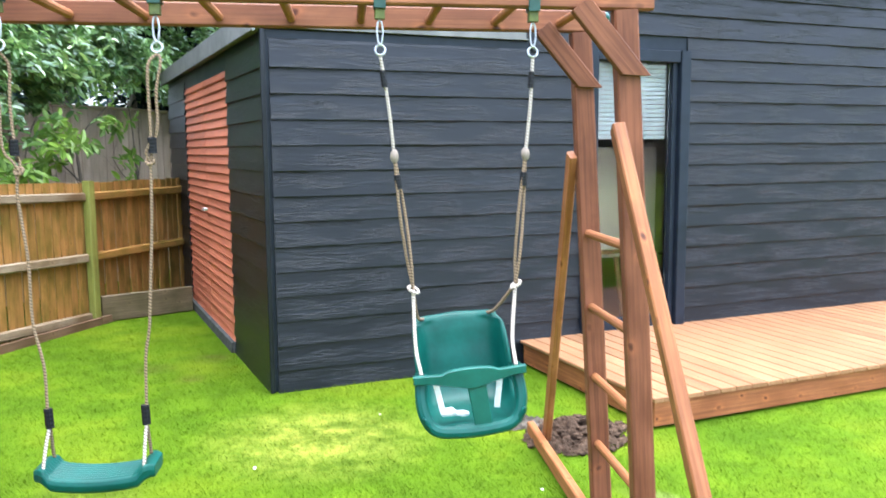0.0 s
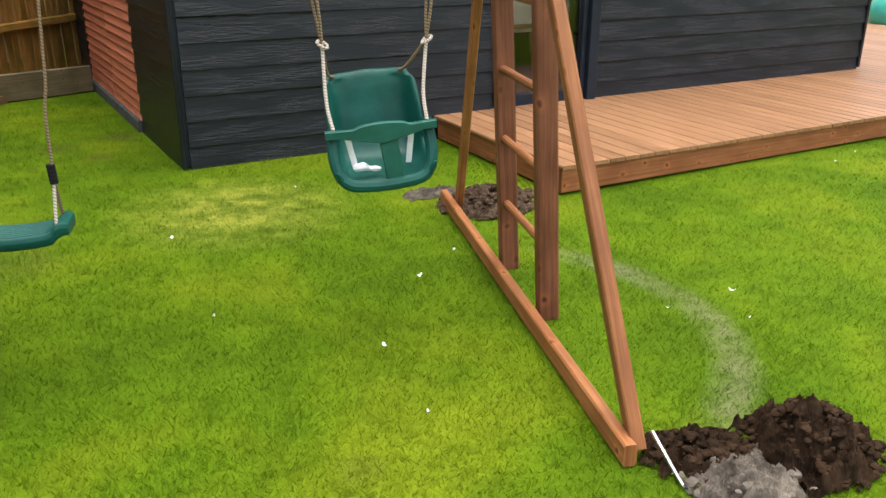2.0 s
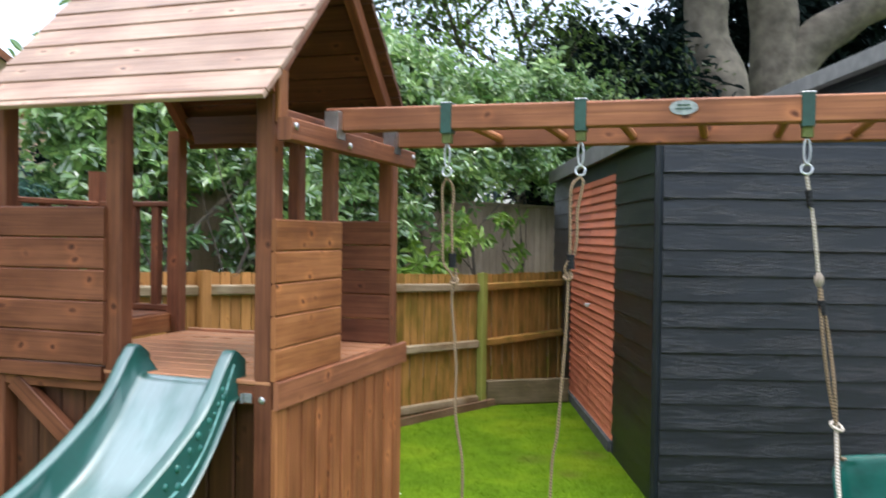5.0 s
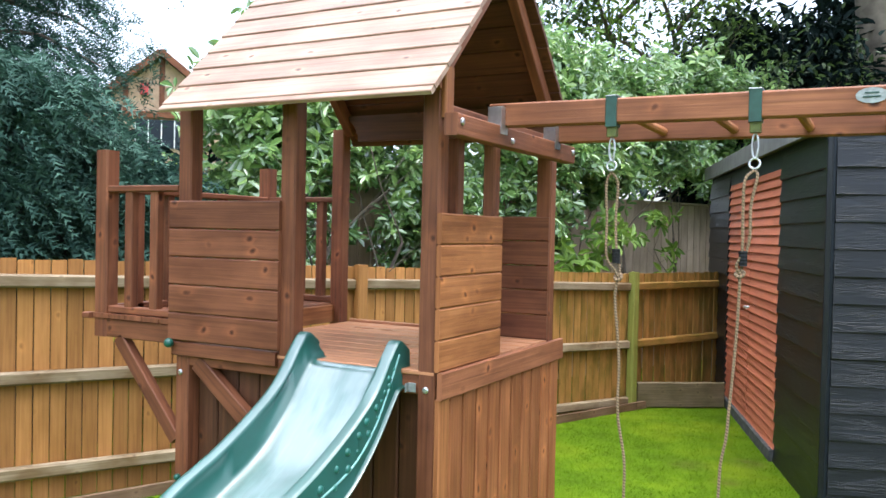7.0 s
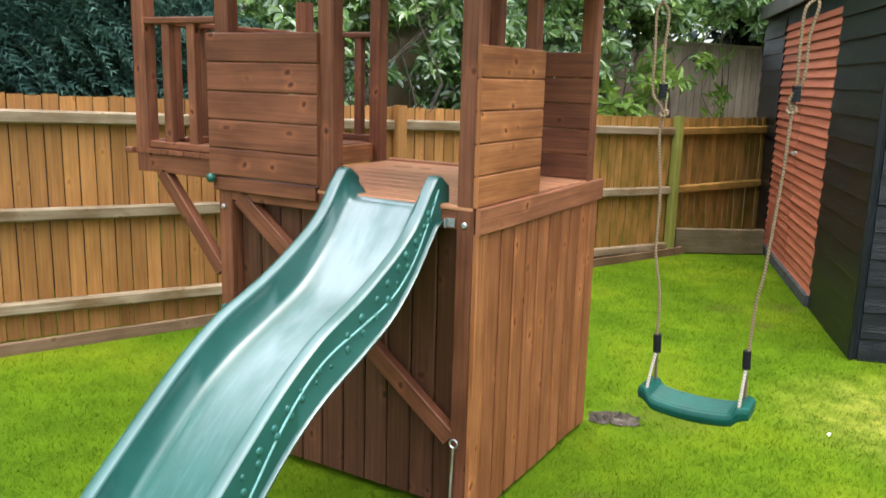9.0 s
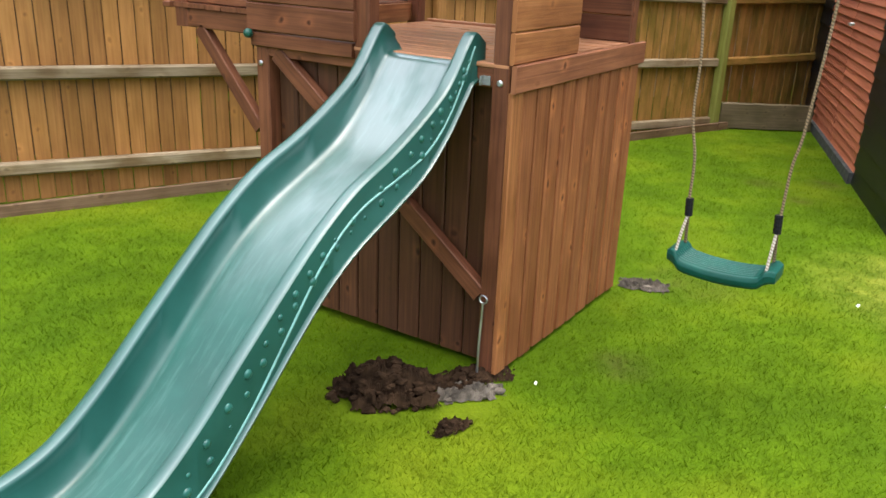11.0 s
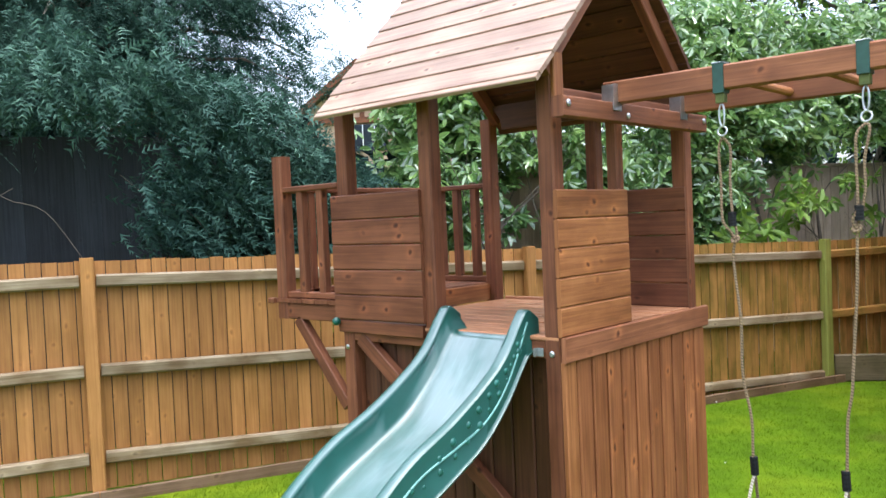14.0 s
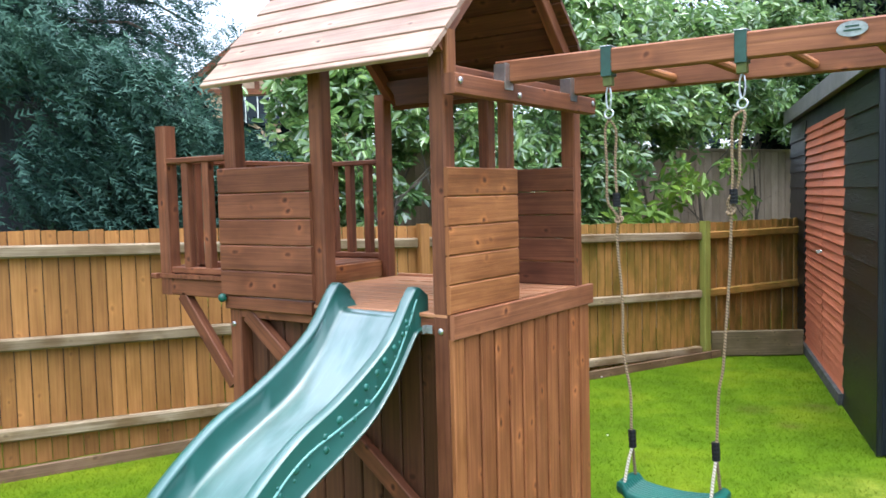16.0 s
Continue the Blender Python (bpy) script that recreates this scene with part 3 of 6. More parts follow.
def build_building():
    house = tagged(empty("garden_building"), "black weatherboarded garden room with a lower shed end", "garden building")

    def wall(name, u0, v0, u1, v1, z0, z1, thick):
        p, q = on(u0, v0, 0), on(u1, v1, 0)
        d = (q - p).normalized()
        n = Vector((-d.y, d.x, 0)) * thick
        bm = bmesh.new()
        slab(bm, [p, q, q + n, p + n], z0, z1)
        return part(name, bm, ANTHRACITE, house)

    # front wall in pieces round the opening
    front = wall("front_wall", 0, 0, WIN0, 0, 0, LOW, 0.12)
    wall("front_wall", WIN1, 0, LONG, 0, 0, HIGH, 0.12)
    wall("front_wall", WIN0, 0, WIN1, 0, WINZ1, HIGH, 0.12)
    wall("front_wall", WIN0, 0, WIN1, 0, 0, WINZ0, 0.12)
    wall("front_wall", SPLIT, 0, WIN0, 0, LOW, HIGH, 0.12)
    left = wall("side_wall", 0, DOOR0, 0, 0, 0, LOW, 0.12)
    wall("side_wall", 0, DEEP, 0, DOOR1, 0, LOW, 0.12)
    wall("side_wall", 0, DOOR1, 0, DOOR0, DOORZ1, LOW, 0.12)
    upper = wall("side_wall", SPLIT, DEEP, SPLIT, 0, LOW, HIGH, 0.12)
    right = wall("side_wall", LONG, 0, LONG, DEEP, 0, HIGH, 0.12)
    # back left open between 2.3 and 4.4, an assumed gap that lights the room
    wall("back_wall", 2.3, DEEP, 0, DEEP, 0, LOW, 0.12)
    wall("back_wall", LONG, DEEP, 4.4, DEEP, 0, LOW, 0.12)
    wall("back_wall", LONG, DEEP, SPLIT, DEEP, LOW, HIGH, 0.12)
    fo, lo_, ro = U.cross(Vector((0, 0, 1))), V.cross(Vector((0, 0, -1))), V.cross(Vector((0, 0, 1)))
    z = -0.03
    while z < HIGH - 0.02:
        z1 = min(z + STEP, HIGH)
        spans = [(0.03, LONG)] if z1 <= LOW + 0.05 else [(SPLIT + 0.03, LONG)]
        if z1 > WINZ0 + 0.05 and z < WINZ1 - 0.04:
            spans = [(s, WIN0) for s, e in spans[:1]] + [(WIN1, LONG)]
        if z1 <= WINZ0 + 0.05 or z < 0.15:
            spans = [(0.03, 1.9), *([(WIN1, LONG)] if z1 > 0.19 else [])]
            if z > 0.15 or z1 > 0.19:
                spans[0] = (0.03, WIN0)
        for a, c in spans:
            bm = bmesh.new()
            lap_board(bm, on(a, 0, 0), on(c, 0, 0), z, z1, fo)
            part("cladding_board", bm, SIDING, front)
        if z1 <= LOW + 0.05:
            pieces = [(0.03, DEEP)]
            if z1 > DOORZ0 and z < DOORZ1 - 0.06:
                pieces = [(0.03, DOOR0), (DOOR1, DEEP)]
            for a, c in pieces:
                bm = bmesh.new()
                lap_board(bm, on(0, c, 0), on(0, a, 0), z, z1, lo_)
                part("cladding_board", bm, SIDING, left)
        else:
            bm = bmesh.new()
            lap_board(bm, on(SPLIT, DEEP, 0), on(SPLIT, 0.03, 0), z, z1, lo_)
            part("cladding_board", bm, SIDING, upper)
        bm = bmesh.new()
        lap_board(bm, on(LONG, 0.02, 0), on(LONG, DEEP, 0), z, z1, ro)
        part("cladding_board", bm, SIDING, right)
        z += STEP
    for u, z0, z1 in ((0, 0.0, LOW), (SPLIT, LOW + 0.02, HIGH), (LONG, 0.2, HIGH)):
        p = on(u, 0, 0) + fo * 0.014 + (lo_ * 0.012 if u < 3 else ro * 0.012)
        part("corner_trim", one((p.x, p.y, z0), (p.x, p.y, z1), 0.034, 0.034, U), SIDING, house, "dark corner trim")
    # flat roofs with grey fascia
    bm = bmesh.new()
    slab(bm, [on(-0.05, -0.03, 0), on(SPLIT, -0.03, 0), on(SPLIT, DEEP + 0.05, 0), on(-0.05, DEEP + 0.05, 0)], LOW + 0.01, LOW + 0.11)
    part("roof", bm, FASCIA, house, "flat grey felt roof")
    p, q = on(-0.07, -0.04, LOW + 0.06), on(-0.07, DEEP + 0.06, LOW + 0.06)
    part("fascia", one(p, q, 0.022, 0.15), FASCIA, house, "weathered grey fascia")
    bm = bmesh.new()
    slab(bm, [on(SPLIT - 0.1, -0.1, 0), on(LONG + 0.1, -0.1, 0), on(LONG + 0.1, DEEP + 0.05, 0), on(SPLIT - 0.1, DEEP + 0.05, 0)], HIGH, HIGH + 0.1)
    part("roof", bm, FASCIA, house, "flat grey felt roof")
    part("fascia", one(on(SPLIT - 0.12, -0.12, HIGH + 0.05), on(SPLIT - 0.12, DEEP + 0.06, HIGH + 0.05), 0.022, 0.13), FASCIA, house, "weathered grey fascia")
    part("fascia", one(on(SPLIT - 0.12, -0.12, HIGH + 0.05), on(LONG + 0.12, -0.12, HIGH + 0.05), 0.022, 0.13), FASCIA, house, "weathered grey fascia")
    # inside: floor, back wall, ceiling
    bm = bmesh.new()
    slab(bm, [on(0.14, 0.14, 0), on(LONG - 0.14, 0.14, 0), on(LONG - 0.14, DEEP - 0.2, 0), on(0.14, DEEP - 0.2, 0)], 0.09, 0.13)
    part("room_floor", bm, FLOORING, house, "warm wooden floor")
    bm = bmesh.new()
    slab(bm, [on(2.0, 0.2, 0), on(2.06, 0.2, 0), on(2.06, DEEP - 0.2, 0), on(2.0, DEEP - 0.2, 0)], 0.14, LOW - 0.01)
    part("room_wall", bm, CREAM, house, "cream inside wall")

    bm = bmesh.new()
    slab(bm, [on(4.4, DEEP - 0.24, 0), on(LONG - 0.16, DEEP - 0.24, 0), on(LONG - 0.16, DEEP - 0.18, 0), on(4.4, DEEP - 0.18, 0)], 0.14, HIGH - 0.1)
    part("room_wall", bm, CREAM, house, "cream inside wall")
    bm = bmesh.new()
    slab(bm, [on(LONG - 0.2, 0.2, 0), on(LONG - 0.14, 0.2, 0), on(LONG - 0.14, DEEP - 0.25, 0), on(LONG - 0.2, DEEP - 0.25, 0)], 0.14, HIGH - 0.1)
    part("room_wall", bm, CREAM, house, "cream inside wall")
    # unseen gap above this wall is added to let light in
    bm = bmesh.new()
    slab(bm, [on(2.06, DEEP - 0.24, 0), on(4.4, DEEP - 0.24, 0), on(4.4, DEEP - 0.18, 0), on(2.06, DEEP - 0.18, 0)], 0.8, 1.72)
    part("room_wall", bm, CREAM, house, "cream back wall with open gaps left below and above it")
    # tall window
    win = part("window", one(on(WIN0 + 0.06, -0.005, WINZ0), on(WIN0 + 0.06, -0.005, WINZ1), 0.09, 0.12, U), ANTHRACITE, house, "tall dark-framed window with a half-lowered blind")
    part("jamb", one(on(WIN1 - 0.045, -0.012, WINZ0), on(WIN1 - 0.045, -0.012, WINZ1), 0.1, 0.09, U), ANTHRACITE, win)
    part("jamb", one(on(WIN1 - 0.115, 0.02, WINZ0), on(WIN1 - 0.115, 0.02, WINZ1), 0.08, 0.045, U), ANTHRACITE, win)
    part("head", one(on(WIN0 + 0.12, -0.005, WINZ1 - 0.045), on(WIN1 - 0.095, -0.005, WINZ1 - 0.045), 0.09, 0.09), ANTHRACITE, win)
    part("sill", one(on(WIN0 + 0.12, -0.02, WINZ0 + 0.02), on(WIN1 - 0.095, -0.02, WINZ0 + 0.02), 0.13, 0.04), METAL, win, "grey metal sill")
    part("bottom_rail", one(on(WIN0 + 0.12, 0.03, WINZ0 + 0.085), on(WIN1 - 0.138, 0.03, WINZ0 + 0.085), 0.06, 0.09), ANTHRACITE, win)
    bm = bmesh.new()
    slab(bm, [on(WIN0 + 0.12, 0.03, 0), on(WIN1 - 0.138, 0.03, 0), on(WIN1 - 0.138, 0.038, 0), on(WIN0 + 0.12, 0.038, 0)], WINZ0 + 0.13, WINZ1 - 0.09)
    pane = part("pane", bm, GLASS, win, "clear glass")
    pane.visible_shadow = False
    z = WINZ1 - 0.12
    while z > 1.66:
        part("blind_slat", one(on(WIN0 + 0.13, 0.065, z), on(WIN1 - 0.145, 0.065, z), 0.003, 0.032, (0.15, -0.6, 1), 0.001), BLIND, win, "white slat")
        z -= 0.034
    # louvred double doors in the side wall
    mid = (DOOR0 + DOOR1) / 2
    for a, c in ((DOOR0 + 0.01, mid - 0.006), (mid + 0.006, DOOR1 - 0.01)):
        bm = bmesh.new()
        slab(bm, [on(0.01, a, 0), on(0.05, a, 0), on(0.05, c, 0), on(0.01, c, 0)], DOORZ0, DOORZ1)
        leaf = part("shed_door", bm, TERRACOTTA, house, "terracotta slatted shed door, closed")
        z = DOORZ0 + 0.012
        while z < DOORZ1 - 0.05:
            bm = bmesh.new()
            lap_board(bm, on(0.008, c, 0), on(0.008, a, 0), z, z + 0.062, lo_)
            part("slat", bm, TERRACOTTA, leaf)
            z += 0.0745
        if a < mid - 0.1:
            p = on(-0.02, c - 0.07, 1.08)
            bm = bmesh.new()
            tube(bm, [p, p - U * 0.04, p - U * 0.045 - V * 0.12], 0.012, 8)
            part("door_handle", bm, METAL, leaf, "metal lever handle")
    part("plinth", one(on(-0.02, DOOR1, 0.03), on(-0.02, DOOR0, 0.03), 0.05, 0.1), PLINTH, house, "dark plinth board")


build_building()


def build_room_things():
    at = on(3.0, 0.62, 0.13)
    stand = tagged(empty("wooden_easel", at, 16.5), "pale wooden easel inside the garden room", "easel")
    for x in (-0.22, 0.22):
        part("leg", one((x, 0, 0), (x * 0.25, 0.1, 1.45), 0.04, 0.03, (0, 1, 0)), DECKING, stand)
    part("leg", one((0, 0.45, 0), (0, 0.12, 1.4), 0.04, 0.03, (1, 0, 0)), DECKING, stand)
    part("board", one((-0.1, 0.02, 1.0), (0.55, 0.02, 1.0), 0.02, 0.95), CREAM, stand, "blank cream board")
    part("ledge", one((-0.3, -0.02, 0.58), (0.3, -0.02, 0.58), 0.06, 0.03), DECKING, stand)


build_room_things()


# ---- deck ----
def build_deck():
    deck = tagged(empty("timber_deck", (3.25, 2.02, 0), 17.2), "reddish timber deck in front of the garden room", "deck")
    # local x along the front edge, y towards the building
    part("fascia_board", one((0, 0.012, 0.085), (9.4, 0.012, 0.085), 0.022, 0.15), ARMWOOD, deck, "red-brown edge board")
    part("fascia_board", one((0.011, 0.03, 0.085), (0.04, 1.58, 0.085), 0.022, 0.15), ARMWOOD, deck, "red-brown edge board")
    x, k = -0.012, 0
    while x < 9.4:
        deep = 1.6 if x < 4.2 else 5.4
        part("deck_board", one((x + 0.058, -0.012, 0.168), (x + 0.058 + 0.02, deep, 0.168), 0.111, 0.024, (0, 0, 1), 0.005), DECKING, deck)
        x += 0.121
    for x in (0.6, 2.2, 3.8, 5.4, 7.0, 8.6):
        part("joist", one((x, 0.05, 0.09), (x, 1.3, 0.09), 0.045, 0.12), OLDBOARD, deck)


build_deck()


# ---- play tower ----
def build_tower():
    t = tagged(empty("play_tower"), "red-brown stained wooden play tower with a pitched roof", "play tower")
    P = 0.07

    def post(x, y, z0, z1, name="post", w=P, d=P, material=STAINED):
        return part(name, one((x + w / 2, y + d / 2, z0), (x + w / 2, y + d / 2, z1), w, d, (0, 1, 0), 0.006), material, t)

    post(-0.085, 0.0, 0, 2.27)
    post(-1.23, 0.0, 0, 2.27)
    post(-0.085, 1.06, 0, 2.2)
    post(-1.23, 1.06, 0, 2.2)
    post(-0.70, 0.0, 1.12, 2.215)
    post(-0.55, 1.06, 1.12, 2.2, w=0.06)
    post(-0.07, 0.46, 1.2, 2.1, w=0.05, d=0.055)
    # floor
    y = 0.0
    part("joist", one((-1.16, 0.03, 1.15), (-0.085, 0.03, 1.15), 0.045, 0.07), STAINED, t)
    part("joist", one((-1.16, 1.1, 1.15), (-0.085, 1.1, 1.15), 0.045, 0.07), STAINED, t)
    part("joist", one((-0.62, 0.06, 1.14), (-0.62, 1.07, 1.14), 0.045, 0.07), STAINED, t)
    while y < 1.12:
        part("floor_board", one((-1.15, y + 0.055, 1.192), (-0.02, y + 0.055, 1.192), 0.1106, 0.018, (0, 0, 1), 0.004), FLOORING, t)
        y += 0.1125
    part("edge_strip", one((-1.15, 1.14, 1.2), (-0.55, 1.14, 1.2), 0.02, 0.03), FLOORING, t, "pale bare edge strip")

    # boarded side under the floor, seen from the lawn
    # dark backing puts shade into the joints between the boards
    side = part("side_wall", one((-0.0135, 0.075, 0.56), (-0.0135, 1.165, 0.56), 0.012, 1.06), SHADEBOARD, t, "upright orange-brown boarding")
    part("end_strip", one((-0.005, 0.036, 0.02), (-0.005, 0.036, 1.105), 0.022, 0.074, (0, 1, 0), 0.004), BOARDING, side, "paler end strip")
    for k in range(10):
        yy = 0.076 + 0.1085 * (k + 0.5)
        part("board", one((-0.006, yy, 0.015 + random.uniform(0, 0.01)), (-0.006, yy, 1.108), 0.021, 0.0935, (0, 1, 0), 0.005), ARMWOOD, side)
    front = part("front_wall", one((-1.16, 0.085, 0.55), (-0.09, 0.085, 0.55), 0.02, 0.06), STAINED, t, "upright dark boarding")
    # front boards carry the shade round the slide in their colour
    for k in range(10):
        xx = -1.16 + 0.1075 * (k + 0.5)
        part("board", one((xx, 0.068, 0.03), (xx, 0.068, 1.165), 0.018, 0.102, (1, 0, 0), 0.006), SHADEBOARD, front)
    for k in range(10):
        xx = -1.16 + 0.1075 * (k + 0.5)
        part("board", one((xx, 1.1, 0.03), (xx, 1.1, 1.11), 0.018, 0.102, (1, 0, 0), 0.006), SHADEBOARD, front)
    for k in range(9):
        yy = 0.07 + 0.11 * (k + 0.5)
        part("board", one((-1.2, yy, 0.03), (-1.2, yy, 1.11), 0.018, 0.106, (0, 1, 0), 0.006), STAINED, front)
    part("deck_band", one((0.009, -0.012, 1.153), (0.009, 1.175, 1.153), 0.02, 0.095), ARMBEAM, t, "flat band round the floor")

    # board panels above the floor
    panel = part("panel", one((-0.025, 0.06, 1.5), (-0.025, 0.46, 1.5), 0.02, 0.04), STAINED, t, "five-board side panel")
    for k in range(5):
        part("plank", one((-0.004, -0.012, 1.2 + 0.1092 * (k + 0.5)), (-0.004, 0.492, 1.2 + 0.1092 * (k + 0.5)), 0.018, 0.1076, (0, 0, 1), 0.006), BOARDING, panel)
    panel = part("panel", one((-1.2, 0.012, 1.5), (-0.7, 0.012, 1.5), 0.02, 0.04), STAINED, t, "five-board front panel")
    for k in range(5):
        part("plank", one((-1.255, -0.011, 1.215 + 0.1142 * (k + 0.5)), (-0.687, -0.011, 1.215 + 0.1142 * (k + 0.5)), 0.018, 0.1124, (0, 0, 1), 0.006), STAINED, panel)
    panel = part("panel", one((-0.5, 1.075, 1.5), (-0.03, 1.075, 1.5), 0.02, 0.04), STAINED, t, "five-board back panel")
    for k in range(5):
        part("plank", one((-0.53, 1.052, 1.2 + 0.112 * (k + 0.5)), (-0.015, 1.052, 1.2 + 0.112 * (k + 0.5)), 0.018, 0.1102, (0, 0, 1), 0.006), STAINED, panel)
    part("front_rail", one((-1.24, 0.008, 1.182), (-0.70, 0.008, 1.182), 0.045, 0.056), STAINED, t)

    # beams under the roof
    part("top_beam", one((-1.16, 0.035, 2.245), (-0.085, 0.035, 2.245), 0.045, 0.06), STAINED, t)
    part("top_beam", one((-0.04, 0.07, 2.08), (-0.04, 1.06, 2.08), 0.045, 0.09), STAINED, t)
    part("post_cap", one((-0.005, 0.03, 2.07), (-0.005, 0.03, 2.245), 0.02, 0.06, (0, 1, 0)), BOARDING, t, "pale block beside the eaves")

    # roof: two boarded slopes and rafters
    ridge_y, ridge_z, eave = 0.535, 2.815, 0.67
    VAL_L, VAL_Z = -1.05, 2.13
    for sign in (1, -1):
        d = Vector((0, sign, 1.03)).normalized()
        foot = Vector((0, ridge_y - sign * eave, ridge_z - eave * 1.03))
        outn = Vector((0, -sign * 1.03, 1)).normalized()
        run = eave * math.sqrt(1 + 1.03 ** 2)
        roof = part("roof", one(foot + d * 0.1 + Vector((-1.12, 0, 0)) - outn * 0.03, foot + d * 0.1 + Vector((-0.05, 0, 0)) - outn * 0.03, 0.045, 0.03, outn), STAINED, t, "boarded roof slope")
        courses, at = [0.03] + [(run - 0.03) / 8] * 8, 0.0
        for wide in courses:
            c = foot + d * (at + wide / 2) + outn * 0.006
            at += wide
            lean = (outn + d * 0.055).normalized()
            # back slope shows only its underside, so its boards are coloured as shade
            part("roof_board", one(c + Vector((-1.195 + random.uniform(-0.004, 0.004), 0, 0)), c + Vector((0.03 + random.uniform(-0.004, 0.004), 0, 0)), wide * 1.02, 0.018, lean, 0.003), ROOFING if sign > 0 else SHADEBOARD, roof)
        for x in (-0.035, -1.13):
            part("rafter", one(foot + d * 0.12 + Vector((x, 0, 0)) - outn * 0.04, foot + d * (run - 0.02) + Vector((x, 0, 0)) - outn * 0.04, 0.045, 0.06, outn), STAINED, t)
    for x in (-0.03, -1.14):
        # curved gable tie under the ridge
        bm = bmesh.new()
        uvl = bm.loops.layers.uv.verify()
        top, low = [], []
        for k in range(9):
            yy = -0.17 + 0.34 * k / 8
            top.append((yy, -0.05 - abs(yy) * 1.03))
            low.append((yy, -0.13 - 0.1 * (yy / 0.17) ** 2))
        for xx in (x - 0.012, x + 0.012):
            a = [bm.verts.new((xx, ridge_y + q, ridge_z + z)) for q, z in top]
            c = [bm.verts.new((xx, ridge_y + q, ridge_z + min(z, zt - 0.002))) for (q, z), (_, zt) in zip(low, top)]
            for i in range(8):
                f = bm.faces.new((a[i], a[i + 1], c[i + 1], c[i]))
                for lp in f.loops:
                    lp[uvl].uv = (lp.vert.co.y, lp.vert.co.z)
        part("gable_tie", bm, STAINED, t, "curved tie board")

    # arched valance under the back eaves, its dark colour holding the shade there
    bm = bmesh.new()
    uvl = bm.loops.layers.uv.verify()
    line = [(VAL_L - 0.13 * (1 - math.cos(k * math.pi / 16)), VAL_Z + (2.26 - VAL_Z) * math.sin(k * math.pi / 16)) for k in range(9)]
    ring = [(-0.02, VAL_Z), *line, (-0.02, 2.26)]
    sheets = [[bm.verts.new((x, yy, z)) for x, z in ring] for yy in (1.03, 1.05)]
    bm.faces.new(sheets[0])
    bm.faces.new(sheets[1][::-1])
    for i in range(len(ring)):
        j = (i + 1) % len(ring)
        bm.faces.new((sheets[0][i], sheets[1][i], sheets[1][j], sheets[0][j]))
    for f in bm.faces:
        for lp in f.loops:
            lp[uvl].uv = (lp.vert.co.x, lp.vert.co.z)
    bmesh.ops.recalc_face_normals(bm, faces=bm.faces)
    part("valance", bm, SHADEBOARD, t, "dark arched board under the back eaves")

    # braces
    part("brace", one((-1.12, 0.022, 1.13), (-0.09, 0.022, 0.33), 0.045, 0.07, (0, 0, 1)), STAINED, t)
    # anchor cord at the corner post
    bm = bmesh.new()
    tube(bm, ring_points((-0.06, -0.012, 0.325), 0.016, (1, 0, 0), (0, 0, 1), 12), 0.004, 6, True)
    part("eye_bolt", bm, METAL, t, "zinc eye bolt")
    bm = bmesh.new()
    tube(bm, [(-0.06, -0.014, 0.31), (-0.058, -0.03, 0.15), (-0.052, -0.045, -0.01)], 0.005, 6)
    part("anchor_stake", bm, METAL, t, "grey ground anchor wire")
    bolt(t, (-0.05, 0.0, 1.135), (0, -1, 0), 0.012)
    clip = part("slide_bracket", one((-0.118, -0.004, 1.14), (-0.088, -0.004, 1.14), 0.004, 0.032, (0, 0, 1), 0.001), PLATEGREY, t, "grey steel slide bracket")
    part("bracket_lip", one((-0.117, -0.026, 1.14), (-0.117, -0.006, 1.14), 0.004, 0.032, (0, 0, 1), 0.001), PLATEGREY, clip)
    bolt(t, (-1.2, 0.0, 1.085), (0, -1, 0), 0.012)
    for x, y, z, r in ((-1.235, -0.034, 1.205, 0.02), (-1.2, -0.012, 0.655, 0.014)):
        part("knob", ball(bmesh.new(), (x, y, z), r), DARKGREEN, t, "green plastic bolt cap", True)

    # balcony
    x0, x1 = -1.72, -1.23
    for yy in (-0.005, 1.06):
        part("balcony_post", one((x0 + 0.037, yy + 0.035, 1.195), (x0 + 0.037, yy + 0.035, 2.005), 0.074, 0.07, (0, 1, 0), 0.007), STAINED, t)
        part("balcony_beam", one((x0 + 0.074, yy + 0.03, 1.235), (x1, yy + 0.03, 1.235), 0.045, 0.08), STAINED, t)
        part("balcony_brace", one((x0 + 0.14, yy + 0.03, 1.195), (x1 - 0.005, yy + 0.03, 0.80), 0.045, 0.06, (0, 0, 1)), STAINED, t)
        part("hand_rail", one((x0 + 0.074, yy + 0.035, 1.837), (x1, yy + 0.035, 1.837), 0.06, 0.026), STAINED, t)
        part("low_rail", one((x0 + 0.074, yy + 0.035, 1.315), (x1, yy + 0.035, 1.315), 0.045, 0.03), STAINED, t)
        for xx in ((-1.575, -1.45, -1.315) if yy > 1 else (-1.53, -1.38)):
            part("baluster", one((xx, yy + 0.035, 1.3), (xx, yy + 0.035, 1.826), 0.045, 0.04, (0, 1, 0)), STAINED, t)
    xo = x0 + 0.037
    part("hand_rail", one((xo, 0.065, 1.837), (xo, 1.06, 1.837), 0.06, 0.026), STAINED, t)
    part("low_rail", one((xo, 0.065, 1.315), (xo, 1.06, 1.315), 0.045, 0.03), STAINED, t)
    for k in range(5):
        yy = 0.2 + 0.18 * k
        part("baluster", one((xo, yy, 1.3), (xo, yy, 1.826), 0.045, 0.04, (0, 1, 0)), STAINED, t)
